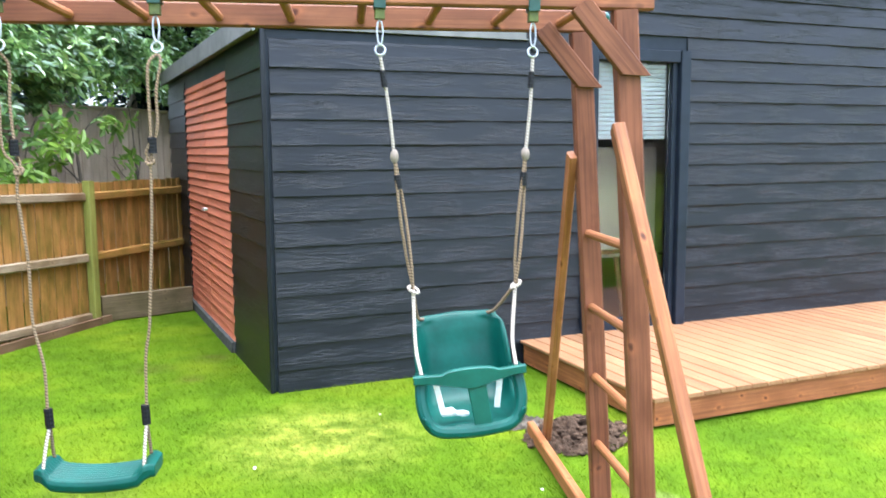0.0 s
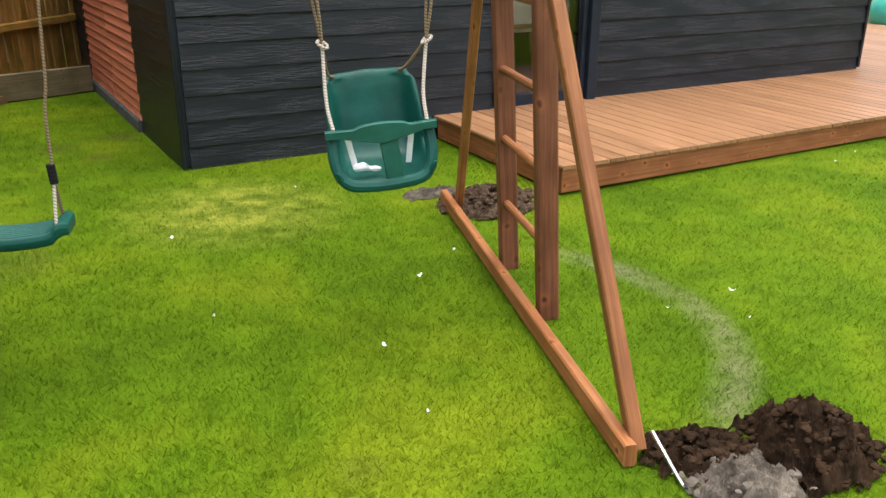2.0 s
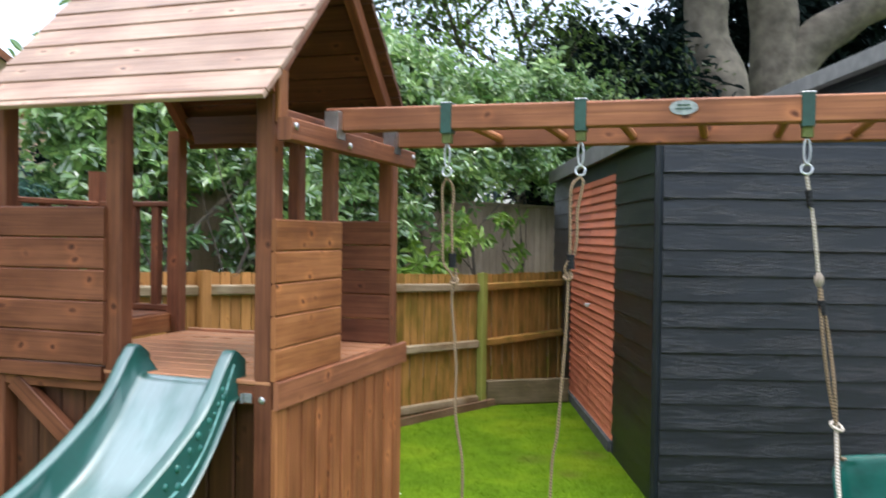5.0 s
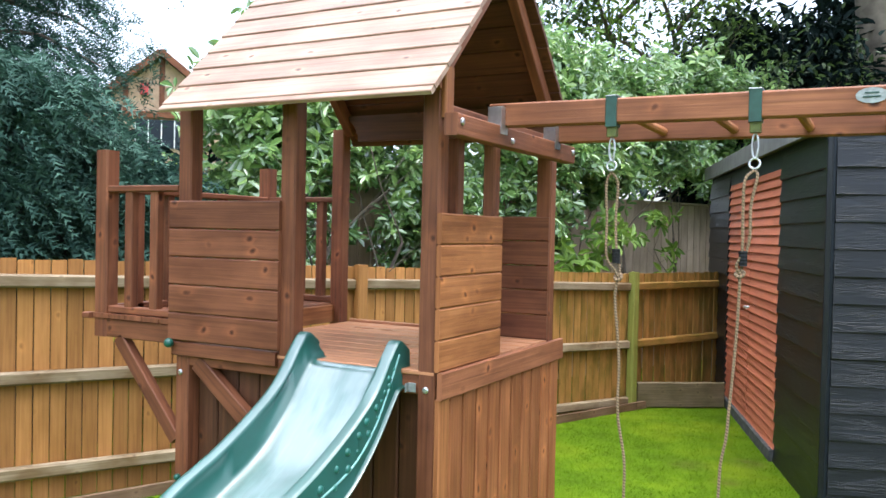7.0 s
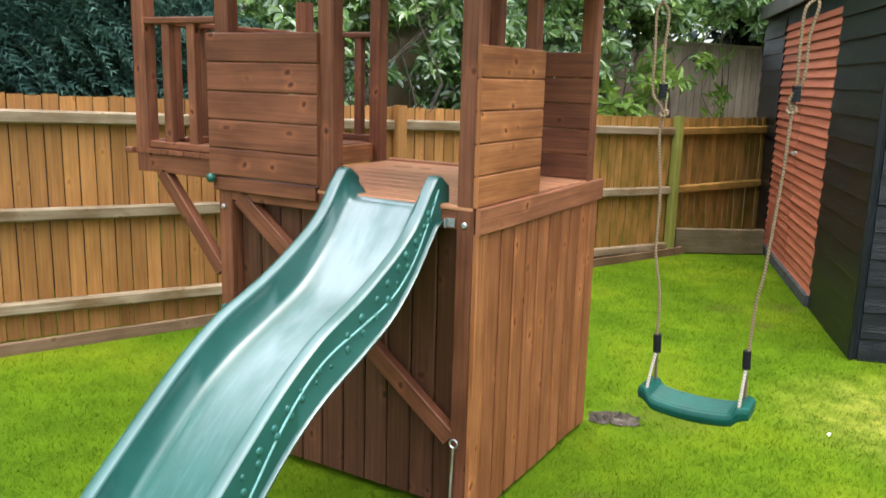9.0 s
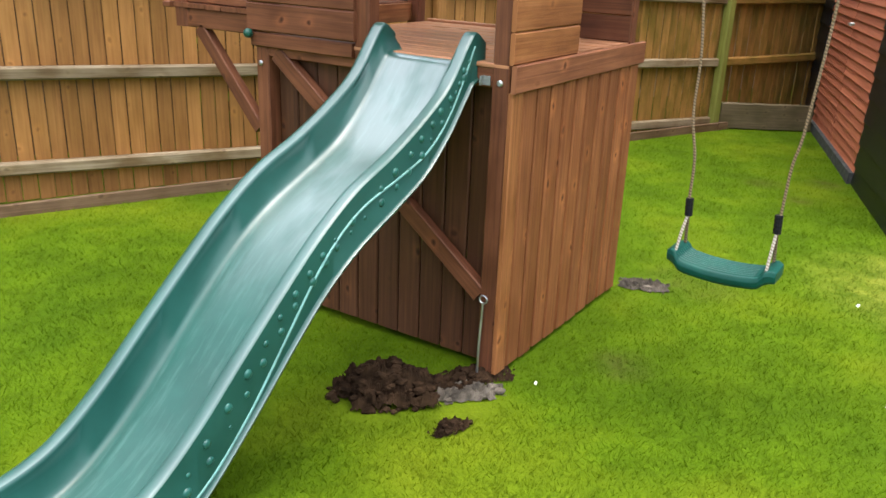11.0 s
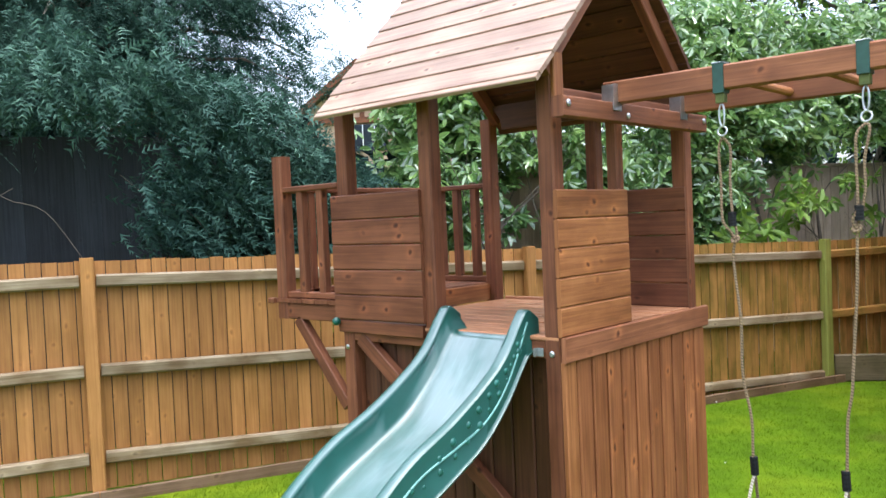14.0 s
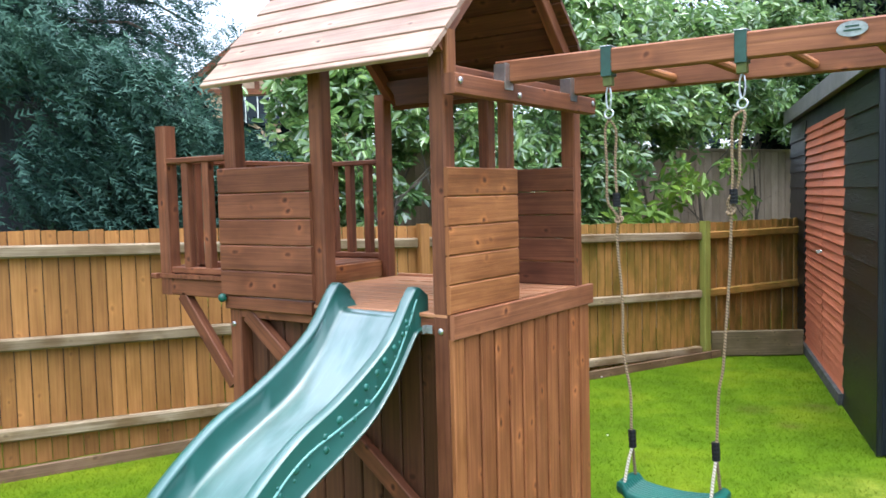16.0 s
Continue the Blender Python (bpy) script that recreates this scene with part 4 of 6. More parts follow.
    for k in range(5):
        part("floor_board", one((x0 + 0.05 + 0.1 * k, -0.01, 1.287), (x0 + 0.05 + 0.1 * k, 1.14, 1.287), 0.097, 0.02), STAINED, t)
    part("floor_end", one((x0 - 0.045, -0.01, 1.285), (x0 + 0.0, -0.01, 1.285), 0.04, 0.025), STAINED, t)
    part("step_riser", one((x1 + 0.02, 0.07, 1.245), (x1 + 0.02, 1.06, 1.245), 0.02, 0.09), BOARDING, t, "riser to the balcony floor")

    # cross beam that carries the swing arm
    part("cross_beam", one((0.065, -0.075, 2.035), (0.065, 1.07, 2.035), 0.05, 0.073), STAINED, t)
    for yy in (-0.045, 1.04):
        bolt(t, (0.09, yy, 2.045), (1, 0, 0), 0.013)
    bolt(t, (0.09, 0.37, 2.025), (1, 0, 0), 0.012)


build_tower()


# ---- slide ----
def build_slide():
    slide = tagged(empty("wavy_slide"), "glossy dark green plastic wavy slide", "slide")
    rim = smooth_line([(0.06, 1.265, 0), (0.0, 1.298, 0), (-0.05, 1.255, 0), (-0.15, 1.135, 0), (-0.28, 1.045, 0), (-0.45, 0.955, 0), (-0.64, 0.875, 0), (-0.80, 0.775, 0), (-0.95, 0.655, 0), (-1.12, 0.51, 0), (-1.30, 0.355, 0), (-1.47, 0.245, 0), (-1.64, 0.205, 0), (-1.78, 0.205, 0)], 10)
    bed = smooth_line([(0.06, 1.225, 0), (-0.02, 1.218, 0), (-0.07, 1.17, 0), (-0.17, 1.055, 0), (-0.3, 0.945, 0), (-0.46, 0.865, 0), (-0.65, 0.78, 0), (-0.80, 0.685, 0), (-0.95, 0.555, 0), (-1.12, 0.395, 0), (-1.30, 0.245, 0), (-1.47, 0.15, 0), (-1.64, 0.125, 0), (-1.78, 0.125, 0)], 10)
    bm = bmesh.new()
    rows = []
    xc = -0.375
    uvl = bm.loops.layers.uv.verify()
    run, last, along = 0.0, None, []
    for (ry, rz, _), (by, bz, _) in zip(rim, bed):
        low, bz = bz - 0.09, bz - 0.028
        if last:
            run += math.hypot(by - last[0], bz - last[1])
        last = (by, bz)
        along.append(run)
        # foot flange, flank, flat rim
        half = [(-0.238, low - 0.004, by), (-0.239, low + 0.004, by), (-0.230, low + 0.008, by), (-0.2265, low + 0.014, by), (-0.2235, rz - 0.012, ry), (-0.222, rz - 0.005, ry), (-0.217, rz - 0.001, ry), (-0.208, rz, ry), (-0.186, rz, ry), (-0.178, rz - 0.002, ry), (-0.174, rz - 0.008, ry)]
        # inner wall in shallow scallops, then the flat bed
        scoop = 0.011 * (1 - (run * 2.55 + 0.4) % 1.0)
        top, foot = Vector((-0.1725, rz - 0.016, ry)), Vector((-0.152, bz + 0.022, by))
        half += [(p.x - scoop * k, p.y, p.z) for p, k in ((top, 0.0), (top.lerp(foot, 0.2), 0.9), (top.lerp(foot, 0.55), 1.0), (top.lerp(foot, 0.85), 0.8), (foot, 0.2))]
        half += [(-0.149, bz + 0.012, by), (-0.143, bz + 0.006, by), (-0.134, bz + 0.0025, by), (-0.115, bz + 0.001, by), (-0.05, bz, by), (0.0, bz, by)]
        section = half + [(-x, z, y) for x, z, y in half[-2::-1]]
        rows.append([bm.verts.new((xc + x, y, z)) for x, z, y in section])
    n = len(rows[0])
    for r, (a, c) in enumerate(zip(rows, rows[1:])):
        for i in range(n - 1):
            f = bm.faces.new((a[i], a[i + 1], c[i + 1], c[i]))
            for lp, (q, w) in zip(f.loops, ((r, i), (r, i + 1), (r + 1, i + 1), (r + 1, i))):
                lp[uvl].uv = (along[q], rows[q][w].co.x - xc)
    bmesh.ops.recalc_face_normals(bm, faces=bm.faces)
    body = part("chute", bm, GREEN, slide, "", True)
    so = body.modifiers.new("thickness", "SOLIDIFY")
    so.thickness, so.offset = 0.006, -1
    # moulded lines and bubbles on the outer face
    face = [((ry + by) / 2, (rz, bz - 0.09), by, ry) for (ry, rz, _), (by, bz, _) in zip(rim, bed)]
    for f0, f1, swing in ((0.62, 0.24, 0.2),):
        pts = []
        for i, (ym, (zt, zb), by, ry) in enumerate(face[12:-12:2]):
            k = min(0.9, max(0.06, f0 + (f1 - f0) * i / 50 + swing * math.sin(i * 0.21 + f0 * 4)))
            pts.append((xc + 0.226, by + (ry - by) * k, zb + (zt - zb) * k))
        bm = bmesh.new()
        tube(bm, pts, 0.0045, 6)
        part("moulded_line", bm, PALEGREEN, slide, "raised wavy moulding line", True)
    for i in range(18, len(face) - 28, 4):
        ym, (zt, zb), by, ry = face[i]
        for j in range(2):
            k = 0.68 - 0.22 * j + 0.08 * math.sin(i * 1.7 + j)
            part("bubble", ball(bmesh.new(), (xc + 0.2245, by + (ry - by) * k + random.uniform(-0.01, 0.01), zb + (zt - zb) * k), random.uniform(0.006, 0.0155), (0.55, 1, 1), 12), BUBBLEGREEN, slide, "", True)


build_slide()


# ---- swing frame ----
def arm_y(x):
    return 0.315 + 0.055 * (x - 0.09)


BZ0, BZ1 = 2.068, 2.155


def build_swing_frame():
    f = tagged(empty("monkey_bar_swing"), "red-brown timber swing arm with a ladder end", "swing frame")
    zc, h = (BZ0 + BZ1) / 2, BZ1 - BZ0
    gap = 0.555
    for off in (0.0, gap):
        part("arm_beam", one((0.03, arm_y(0.03) + off, zc), (2.60, arm_y(2.60) + off, zc), 0.045, h, (0, 0, 1), 0.006), ARMBEAM, f)
        # steel angle bracket on the cross beam
        y = arm_y(0.06) + off - 0.026
        br = part("bracket", one((0.03, y - 0.004, 2.105), (0.092, y - 0.004, 2.105), 0.003, 0.075, (0, 0, 1), 0.001), METAL, f, "zinc angle bracket")
        for hole in (2.075, 2.112):
            bolt(br, (0.0945, y + 0.012, hole), (1, 0, 0), 0.006, BLACK)
        part("bracket_face", one((0.093, y - 0.03, 2.09), (0.093, y + 0.03, 2.09), 0.003, 0.1, (0, 0, 1), 0.001), METAL, br)
    for k in range(8):
        x = 0.53 + 0.268 * k
        bm = bmesh.new()
        tube(bm, [(x, arm_y(x) + 0.015, zc - 0.01), (x, arm_y(x) + gap - 0.015, zc - 0.01)], 0.017, 10)
        part("rung", bm, BOARDING, f, "", True)
    def px(z):
        return 2.625 - 0.06 * z

    for off in (0.0, gap):
        y = arm_y(2.55) + off
        part("ladder_post", one((px(-0.05), y, -0.05), (px(BZ0), y, BZ0), 0.085, 0.055, (0, 1, 0), 0.006), STAINED, f)
        part("knee_brace", one((2.335, y - 0.03, BZ0 + 0.015), (2.535, y - 0.03, 1.845), 0.035, 0.078, (1, 0, 0.9), 0.004, 0.0, 0.9), STAINED, f)
    for z in (1.24, 0.925, 0.62, 0.32):
        bm = bmesh.new()
        tube(bm, [(px(z) - 0.01, arm_y(2.55) + 0.02, z), (px(z) - 0.01, arm_y(2.55) + gap - 0.02, z)], 0.018, 10)
        part("ladder_rung", bm, BOARDING, f, "", True)
    part("leg", one((2.462, 0.38, 1.665), (2.572, -0.53, 0.03), 0.045, 0.075, (0, 1, 0.9), 0.006), BOARDING, f, "slanting leg with dark knots")
    part("leg", one((2.475, 1.01, 1.57), (2.582, 1.86, 0.03), 0.035, 0.06, (0, -1, 0.4), 0.006), BOARDING, f, "slanting leg")
    part("ground_sill", one((2.53, -0.575, 0.04), (2.53, 2.02, 0.04), 0.042, 0.074, (0, 0, 1), 0.006), BOARDING, f, "ground beam lying on the lawn")
    bm = bmesh.new()
    tube(bm, [(2.605, -0.55, 0.1), (2.635, -0.67, 0.02), (2.66, -0.74, -0.03)], 0.006, 6)
    part("anchor_stake", bm, METAL, f, "steel ground anchor")
    for off in (0.0, gap):
        part("end_cap", ball(bmesh.new(), (2.605, arm_y(2.6) + off, zc + 0.02), 0.022), DARKGREEN, f, "green plastic end cap", True)
    # oval maker's plate, blank
    bm = bmesh.new()
    x = 1.28
    pts = [Vector((x + 0.045 * math.cos(a), arm_y(x) - 0.0245, zc + 0.012 + 0.024 * math.sin(a))) for a in (2 * math.pi * k / 20 for k in range(20))]
    bm.faces.new([bm.verts.new(p) for p in pts])
    ex = bmesh.ops.extrude_face_region(bm, geom=bm.faces[:])
    bmesh.ops.translate(bm, vec=(0, -0.003, 0), verts=[v for v in ex["geom"] if isinstance(v, bmesh.types.BMVert)])
    bmesh.ops.recalc_face_normals(bm, faces=bm.faces)
    plate = part("plate", bm, PLATEGREY, f, "oval grey metal plate")
    bm = bmesh.new()
    for dz, ln in ((0.008, 0.04), (-0.004, 0.05)):
        beam(bm, (x - ln / 2, arm_y(x) - 0.029, zc + 0.012 + dz), (x + ln / 2, arm_y(x) - 0.029, zc + 0.012 + dz), 0.002, 0.005, (0, 0, 1), 0.0005)
    part("plate_mark", bm, GREENMETAL, plate, "worn raised bars")


build_swing_frame()


def hanger(parent, x):
    """Strap round the beam, snap hook and ring, as parts of a swing."""
    y, zc = arm_y(x), (BZ0 + BZ1) / 2
    part("strap", one((x, y, BZ0 - 0.012), (x, y, BZ1 + 0.006), 0.04, 0.054, (0, 1, 0), 0.002), GREENMETAL, parent, "green steel beam clamp")
    part("clamp_top", one((x - 0.021, y, BZ1 + 0.0075), (x + 0.021, y, BZ1 + 0.0075), 0.058, 0.003, (0, 0, 1), 0.001), METAL, parent, "zinc clamp top")
    part("clamp_foot", one((x, y, BZ0 - 0.045), (x, y, BZ0 - 0.012), 0.034, 0.03, (0, 1, 0), 0.003), CLAMPFOOT, parent, "yellow-green clamp foot")
    bm = bmesh.new()
    tube(bm, [Vector((x, y, BZ0 - 0.088)) + Vector((0.0095 * math.cos(a), 0.0, 0.040 * math.sin(a))) for a in (2 * math.pi * k / 18 for k in range(18))], 0.0035, 6, True)
    part("snap_hook", bm, METAL, parent, "zinc snap hook", True)
    bm = bmesh.new()
    tube(bm, ring_points((x, y, BZ0 - 0.145), 0.0165, (1, 0, 0), (0, 0.2, 1), 18), 0.0036, 6, True)
    part("ring", bm, METAL, parent, "zinc ring", True)
    return Vector((x, y, BZ0 - 0.165))


def ferrule(parent, a, c, r=0.012):
    a, c = Vector(a), Vector(c)
    bm = bmesh.new()
    n = 9
    tube(bm, [a.lerp(c, k / n) for k in range(n + 1)], [r * (1.0 if k % 2 else 0.92) for k in range(n + 1)], 8)
    part("ferrule", bm, BLACK, parent, "black ribbed rope clamp")


def wobble(pts, amount, seed):
    rnd = random.Random(seed)
    return [Vector(p) + Vector((rnd.uniform(-amount, amount), rnd.uniform(-amount, amount), 0)) if 0 < i < len(pts) - 1 else Vector(p) for i, p in enumerate(pts)]


def build_belt_swing():
    s = tagged(empty("swing"), "green plastic flat swing seat on tan ropes", "swing", "swings on the frame")
    y0 = arm_y(0.7)
    sides = (
        (0.482, ((-0.017, 1.86), (-0.013, 1.74), (-0.012, 1.61)), ((0.02, 1.86), (0.015, 1.75), (0.02, 1.63)), (0.512, 1.537), (0.503, 1.46, 0.522, 1.25, 0.523, 1.06, 0.549, 0.905, 0.551, 0.765), (0.556, 0.545)),
        (0.948, ((-0.024, 1.868), (-0.028, 1.773), (-0.026, 1.64)), ((0.012, 1.878), (-0.006, 1.787), (-0.006, 1.68)), (0.914, 1.565), (0.914, 1.51, 0.908, 1.344, 0.893, 1.125, 0.885, 1.02, 0.87, 0.93, 0.864, 0.764), (0.862, 0.86)))
    for k, (xh, one_side, other_side, (xm, zm), low, (xs, xe)) in enumerate(sides):
        top = hanger(s, xh)
        # the rope goes through the ring and comes back down to the adjuster, two loose strands
        for run, dy, curl in ((one_side, -0.006, -0.012), (other_side, 0.006, 0.004)):
            bm = bmesh.new()
            pts = [top, *[(xh + dx, y0 + dy, z) for dx, z in run], (xm + curl, y0 + dy, zm + 0.028), (xm, y0, zm)]
            tube(bm, smooth_line(wobble(pts, 0.002, k + 3), 6), 0.0048, 8)
            part("rope", bm, ROPE, s, "", True)
        xf, zf = xh + other_side[2][0], other_side[2][1]
        if k:
            xf, zf = xm + 0.008, 1.635
        ferrule(s, (xf, y0, zf + 0.005), (xf + 0.001, y0, zf - 0.045), 0.0145)
        bm = bmesh.new()
        tube(bm, ring_points((xm, y0, zm), 0.012, (1, 0, 0.3), (-0.25, 0.5, 0.8), 12), 0.0062, 7, True)
        part("knot", bm, ROPE, s, "rope knot", True)
        bm = bmesh.new()
        tube(bm, smooth_line([(xm, y0, zm), *[(low[i], y0, low[i + 1]) for i in range(0, len(low), 2)], (xs, y0, 0.72)], 6), 0.005, 8)
        part("rope", bm, ROPE, s, "", True)
        ferrule(s, (xs - 0.003, y0, 0.765), (xs, y0, 0.70), 0.0145)
        for dy in (-0.055, 0.05):
            bm = bmesh.new()
            tube(bm, smooth_line([(xs, y0, 0.71), (xs + (xe - xs) * 0.6, y0 + dy * 0.5, 0.65), (xe, y0 + dy, 0.575)], 5), 0.0055, 8)
            part("rope", bm, PALEROPE if dy < 0 else ROPE, s, "", True)
    bm = bmesh.new()
    rows = []
    n = 22
    for i in range(n + 1):
        u = -1 + 2 * i / n
        x = 0.705 + 0.19 * u
        lip = min(1.0, max(0.0, (abs(u) - 0.7) / 0.12))
        lip = lip * lip * (3 - 2 * lip)
        dip = -0.024 * (1 - u * u) + 0.024 * lip - 0.012 * max(0.0, abs(u) - 0.9) * 10
        half = 0.084 - 0.024 * max(0, abs(u) - 0.8) * 5
        foot = -0.04 - 0.008 * lip + 0.012 * max(0.0, abs(u) - 0.85) * 6
        edge = [(-0.86, foot), (-0.97, foot + 0.012), (-1.02, -0.012), (-0.95, 0.004), *[(-0.85 + 1.7 * k / 16, 0.004 + (0.006 if k % 2 and abs(u) < 0.74 else 0.0)) for k in range(17)], (0.95, 0.004), (1.02, -0.012), (0.97, foot + 0.012), (0.86, foot)]
        rows.append([bm.verts.new((x, y0 + half * q, 0.562 + dip + z)) for q, z in edge])
    m = len(rows[0])
    for a, c in zip(rows, rows[1:]):
        for j in range(m - 1):
            bm.faces.new((a[j], c[j], c[j + 1], a[j + 1]))
        bm.faces.new((a[m - 1], c[m - 1], c[0], a[0]))
    bm.faces.new(rows[0])
    bm.faces.new(rows[-1][::-1])
    bmesh.ops.recalc_face_normals(bm, faces=bm.faces)
    seat = part("seat", bm, SEATGREEN, s, "ribbed green plastic seat")
    bv = seat.modifiers.new("soft_edge", "BEVEL")
    bv.width, bv.segments, bv.limit_method = 0.004, 2, "ANGLE"


build_belt_swing()


def build_toddler_swing():
    s = tagged(empty("baby_swing"), "green plastic bucket baby swing with a safety bar", "baby swing", "swings on the frame")
    y0 = arm_y(1.95) - 0.02
    cx, tilt = 1.932, radians(4.5)

    def q(x, y, z):
        """Seat space to the world: x across, y back, z up from the seat's middle."""
        z = 0.075 + (0.92 if z < 0.016 else 0.654) * (z - 0.016)
        return Vector((cx + x * math.cos(tilt) - z * math.sin(tilt), y0 + y, 0.787 + z * math.cos(tilt) + x * math.sin(tilt)))

    for k, (xh, side) in enumerate(((1.655, -1), (2.175, 1))):
        top = hanger(s, xh)
        knot = Vector((1.933 + side * 0.178, y0, 1.125 + 0.005 * side))
        a = top.lerp(knot, 0.42)
        bm = bmesh.new()
        tube(bm, smooth_line([top, top.lerp(knot, 0.2) + Vector((0.004, 0, 0)), a], 5), 0.0058, 8)
        part("rope", bm, PALEROPE, s, "", True)
        ferrule(s, top.lerp(knot, 0.06), top.lerp(knot, 0.13), 0.011)
        part("knot", ball(bmesh.new(), a, 0.015, (1, 1, 1.6), 10), PALEROPE, s, "rope knot", True)
        ferrule(s, top.lerp(knot, 0.5), top.lerp(knot, 0.56), 0.013)
        for dx in (-0.007, 0.007):
            bm = bmesh.new()
            tube(bm, smooth_line([a, a.lerp(knot, 0.4) + Vector((dx * 1.3, dx, 0)), a.lerp(knot, 0.75) + Vector((dx, -dx, 0)), knot], 6), 0.0053, 8)
            part("rope", bm, ROPE, s, "", True)
        bm = bmesh.new()
        tube(bm, ring_points(knot + Vector((0, -0.01, 0)), 0.019, (0.9, 0.1, -0.5 * -side), (0.2, 0.9, 0.3), 14), 0.0055, 6, True)
        part("knot", bm, PALEROPE, s, "pale rope loop", True)
        bm = bmesh.new()
        tube(bm, smooth_line([knot, q(side * 0.165, -0.09, 0.16), q(side * 0.158, -0.155, 0.03)], 6), 0.0065, 8)
        part("rope", bm, PALEROPE, s, "", True)
        bm = bmesh.new()
        tube(bm, smooth_line([knot, q(side * 0.14, 0.07, 0.26), q(side * 0.112, 0.13, 0.222)], 6), 0.006, 8)
        part("rope", bm, ROPE, s, "", True)
    # moulded bucket: side profile swept across
    prof = smooth_line([(0.150, 0.232, 0), (0.128, 0.226, 0), (0.112, 0.17, 0), (0.10, 0.05, 0), (0.075, -0.08, 0), (0.03, -0.145, 0), (-0.06, -0.165, 0), (-0.14, -0.17, 0), (-0.175, -0.165, 0), (-0.188, -0.185, 0)], 5)
    bm = bmesh.new()
    rows = []
    n = 30
    for y, z, _ in prof:
        k = (z + 0.185) / 0.42
        half = 0.163 - 0.008 * k - 0.014 * max(0, k - 0.88) * 7
        row = []
        for i in range(n + 1):
            u = -1 + 2 * i / n
            wing = max(0, abs(u) - 0.5) / 0.5
            fwd = -0.10 * wing ** 3.2 * (0.35 + 0.75 * math.sin(math.pi * min(1, max(0, k)))) if k < 0.93 else -0.02 * wing
            lift = 0.055 * wing ** 3.4 if k < 0.25 else 0
            crown = (0.01 * (1 - u * u) + 0.002 * math.cos(u * 7)) if k > 0.9 else 0
            row.append(bm.verts.new(q(half * u, y + fwd, z + lift + crown)))
        rows.append(row)
    for a, c in zip(rows, rows[1:]):
        for i in range(n):
            bm.faces.new((a[i], a[i + 1], c[i + 1], c[i]))
    bmesh.ops.recalc_face_normals(bm, faces=bm.faces)
    shell = part("bucket_seat", bm, SEATGREEN, s, "moulded green bucket seat", True)
    so = shell.modifiers.new("thickness", "SOLIDIFY")
    so.thickness = 0.01
    # thick rounded front rim
    bm = bmesh.new()
    tube(bm, smooth_line([q(-0.158, -0.125, 0.03), q(-0.165, -0.165, -0.09), q(-0.135, -0.185, -0.165), q(-0.06, -0.19, -0.185), q(0.06, -0.19, -0.185), q(0.135, -0.185, -0.165), q(0.165, -0.165, -0.09), q(0.158, -0.125, 0.03)], 8), 0.021, 10)
    part("front_rim", bm, SEATGREEN, s, "rounded front rim", True)
    # safety bar, bowed and thicker in the middle
    bm = bmesh.new()
    rows = []
    for i in range(25):
        u = -1 + 2 * i / 24
        mid = max(0.0, 1 - (u / 0.5) ** 2)
        tz, bz = 0.034 + 0.024 * mid ** 0.6, -0.002 - 0.03 * max(0, 1 - abs(u) / 0.75)
        yb = -0.165 - 0.02 * (1 - u * u)
        rows.append([bm.verts.new(q(0.187 * u, yb + dy, z)) for dy, z in ((-0.014, bz + 0.004), (-0.014, tz - 0.004), (-0.008, tz), (0.008, tz), (0.014, tz - 0.004), (0.014, bz + 0.004), (0.008, bz), (-0.008, bz))])
    for a, c in zip(rows, rows[1:]):
        for j in range(8):
            bm.faces.new((a[j], a[(j + 1) % 8], c[(j + 1) % 8], c[j]))
    bm.faces.new(rows[0])
    bm.faces.new(rows[-1][::-1])
    bmesh.ops.recalc_face_normals(bm, faces=bm.faces)
    part("safety_bar", bm, DARKGREEN, s, "green safety bar", True)
    part("crotch_strap", one(q(0.015, -0.182, 0.01), q(0.03, -0.188, -0.165), 0.062, 0.012, (0, 1, 0), 0.004), DARKGREEN, s, "green centre strut")
    for x0, x1 in ((-0.115, -0.095), (0.108, 0.088)):
        bm = bmesh.new()
        beam(bm, q(x0, -0.13, 0.0), q(x1, -0.12, -0.135), 0.02, 0.003, (0, 1, 0), 0.001)
        part("strap", bm, WHITE, s, "white fabric strap")
    bm = bmesh.new()
    tube(bm, smooth_line([q(-0.1, -0.13, -0.13), q(-0.07, -0.14, -0.125), q(-0.05, -0.12, -0.14), q(-0.01, -0.13, -0.143)], 4), [0.012, 0.014, 0.014, 0.015, 0.016, 0.014, 0.012, 0.01, 0.01, 0.009, 0.012, 0.01, 0.006], 7)
    part("strap", bm, WHITE, s, "bunched white strap end", True)


build_toddler_swing()


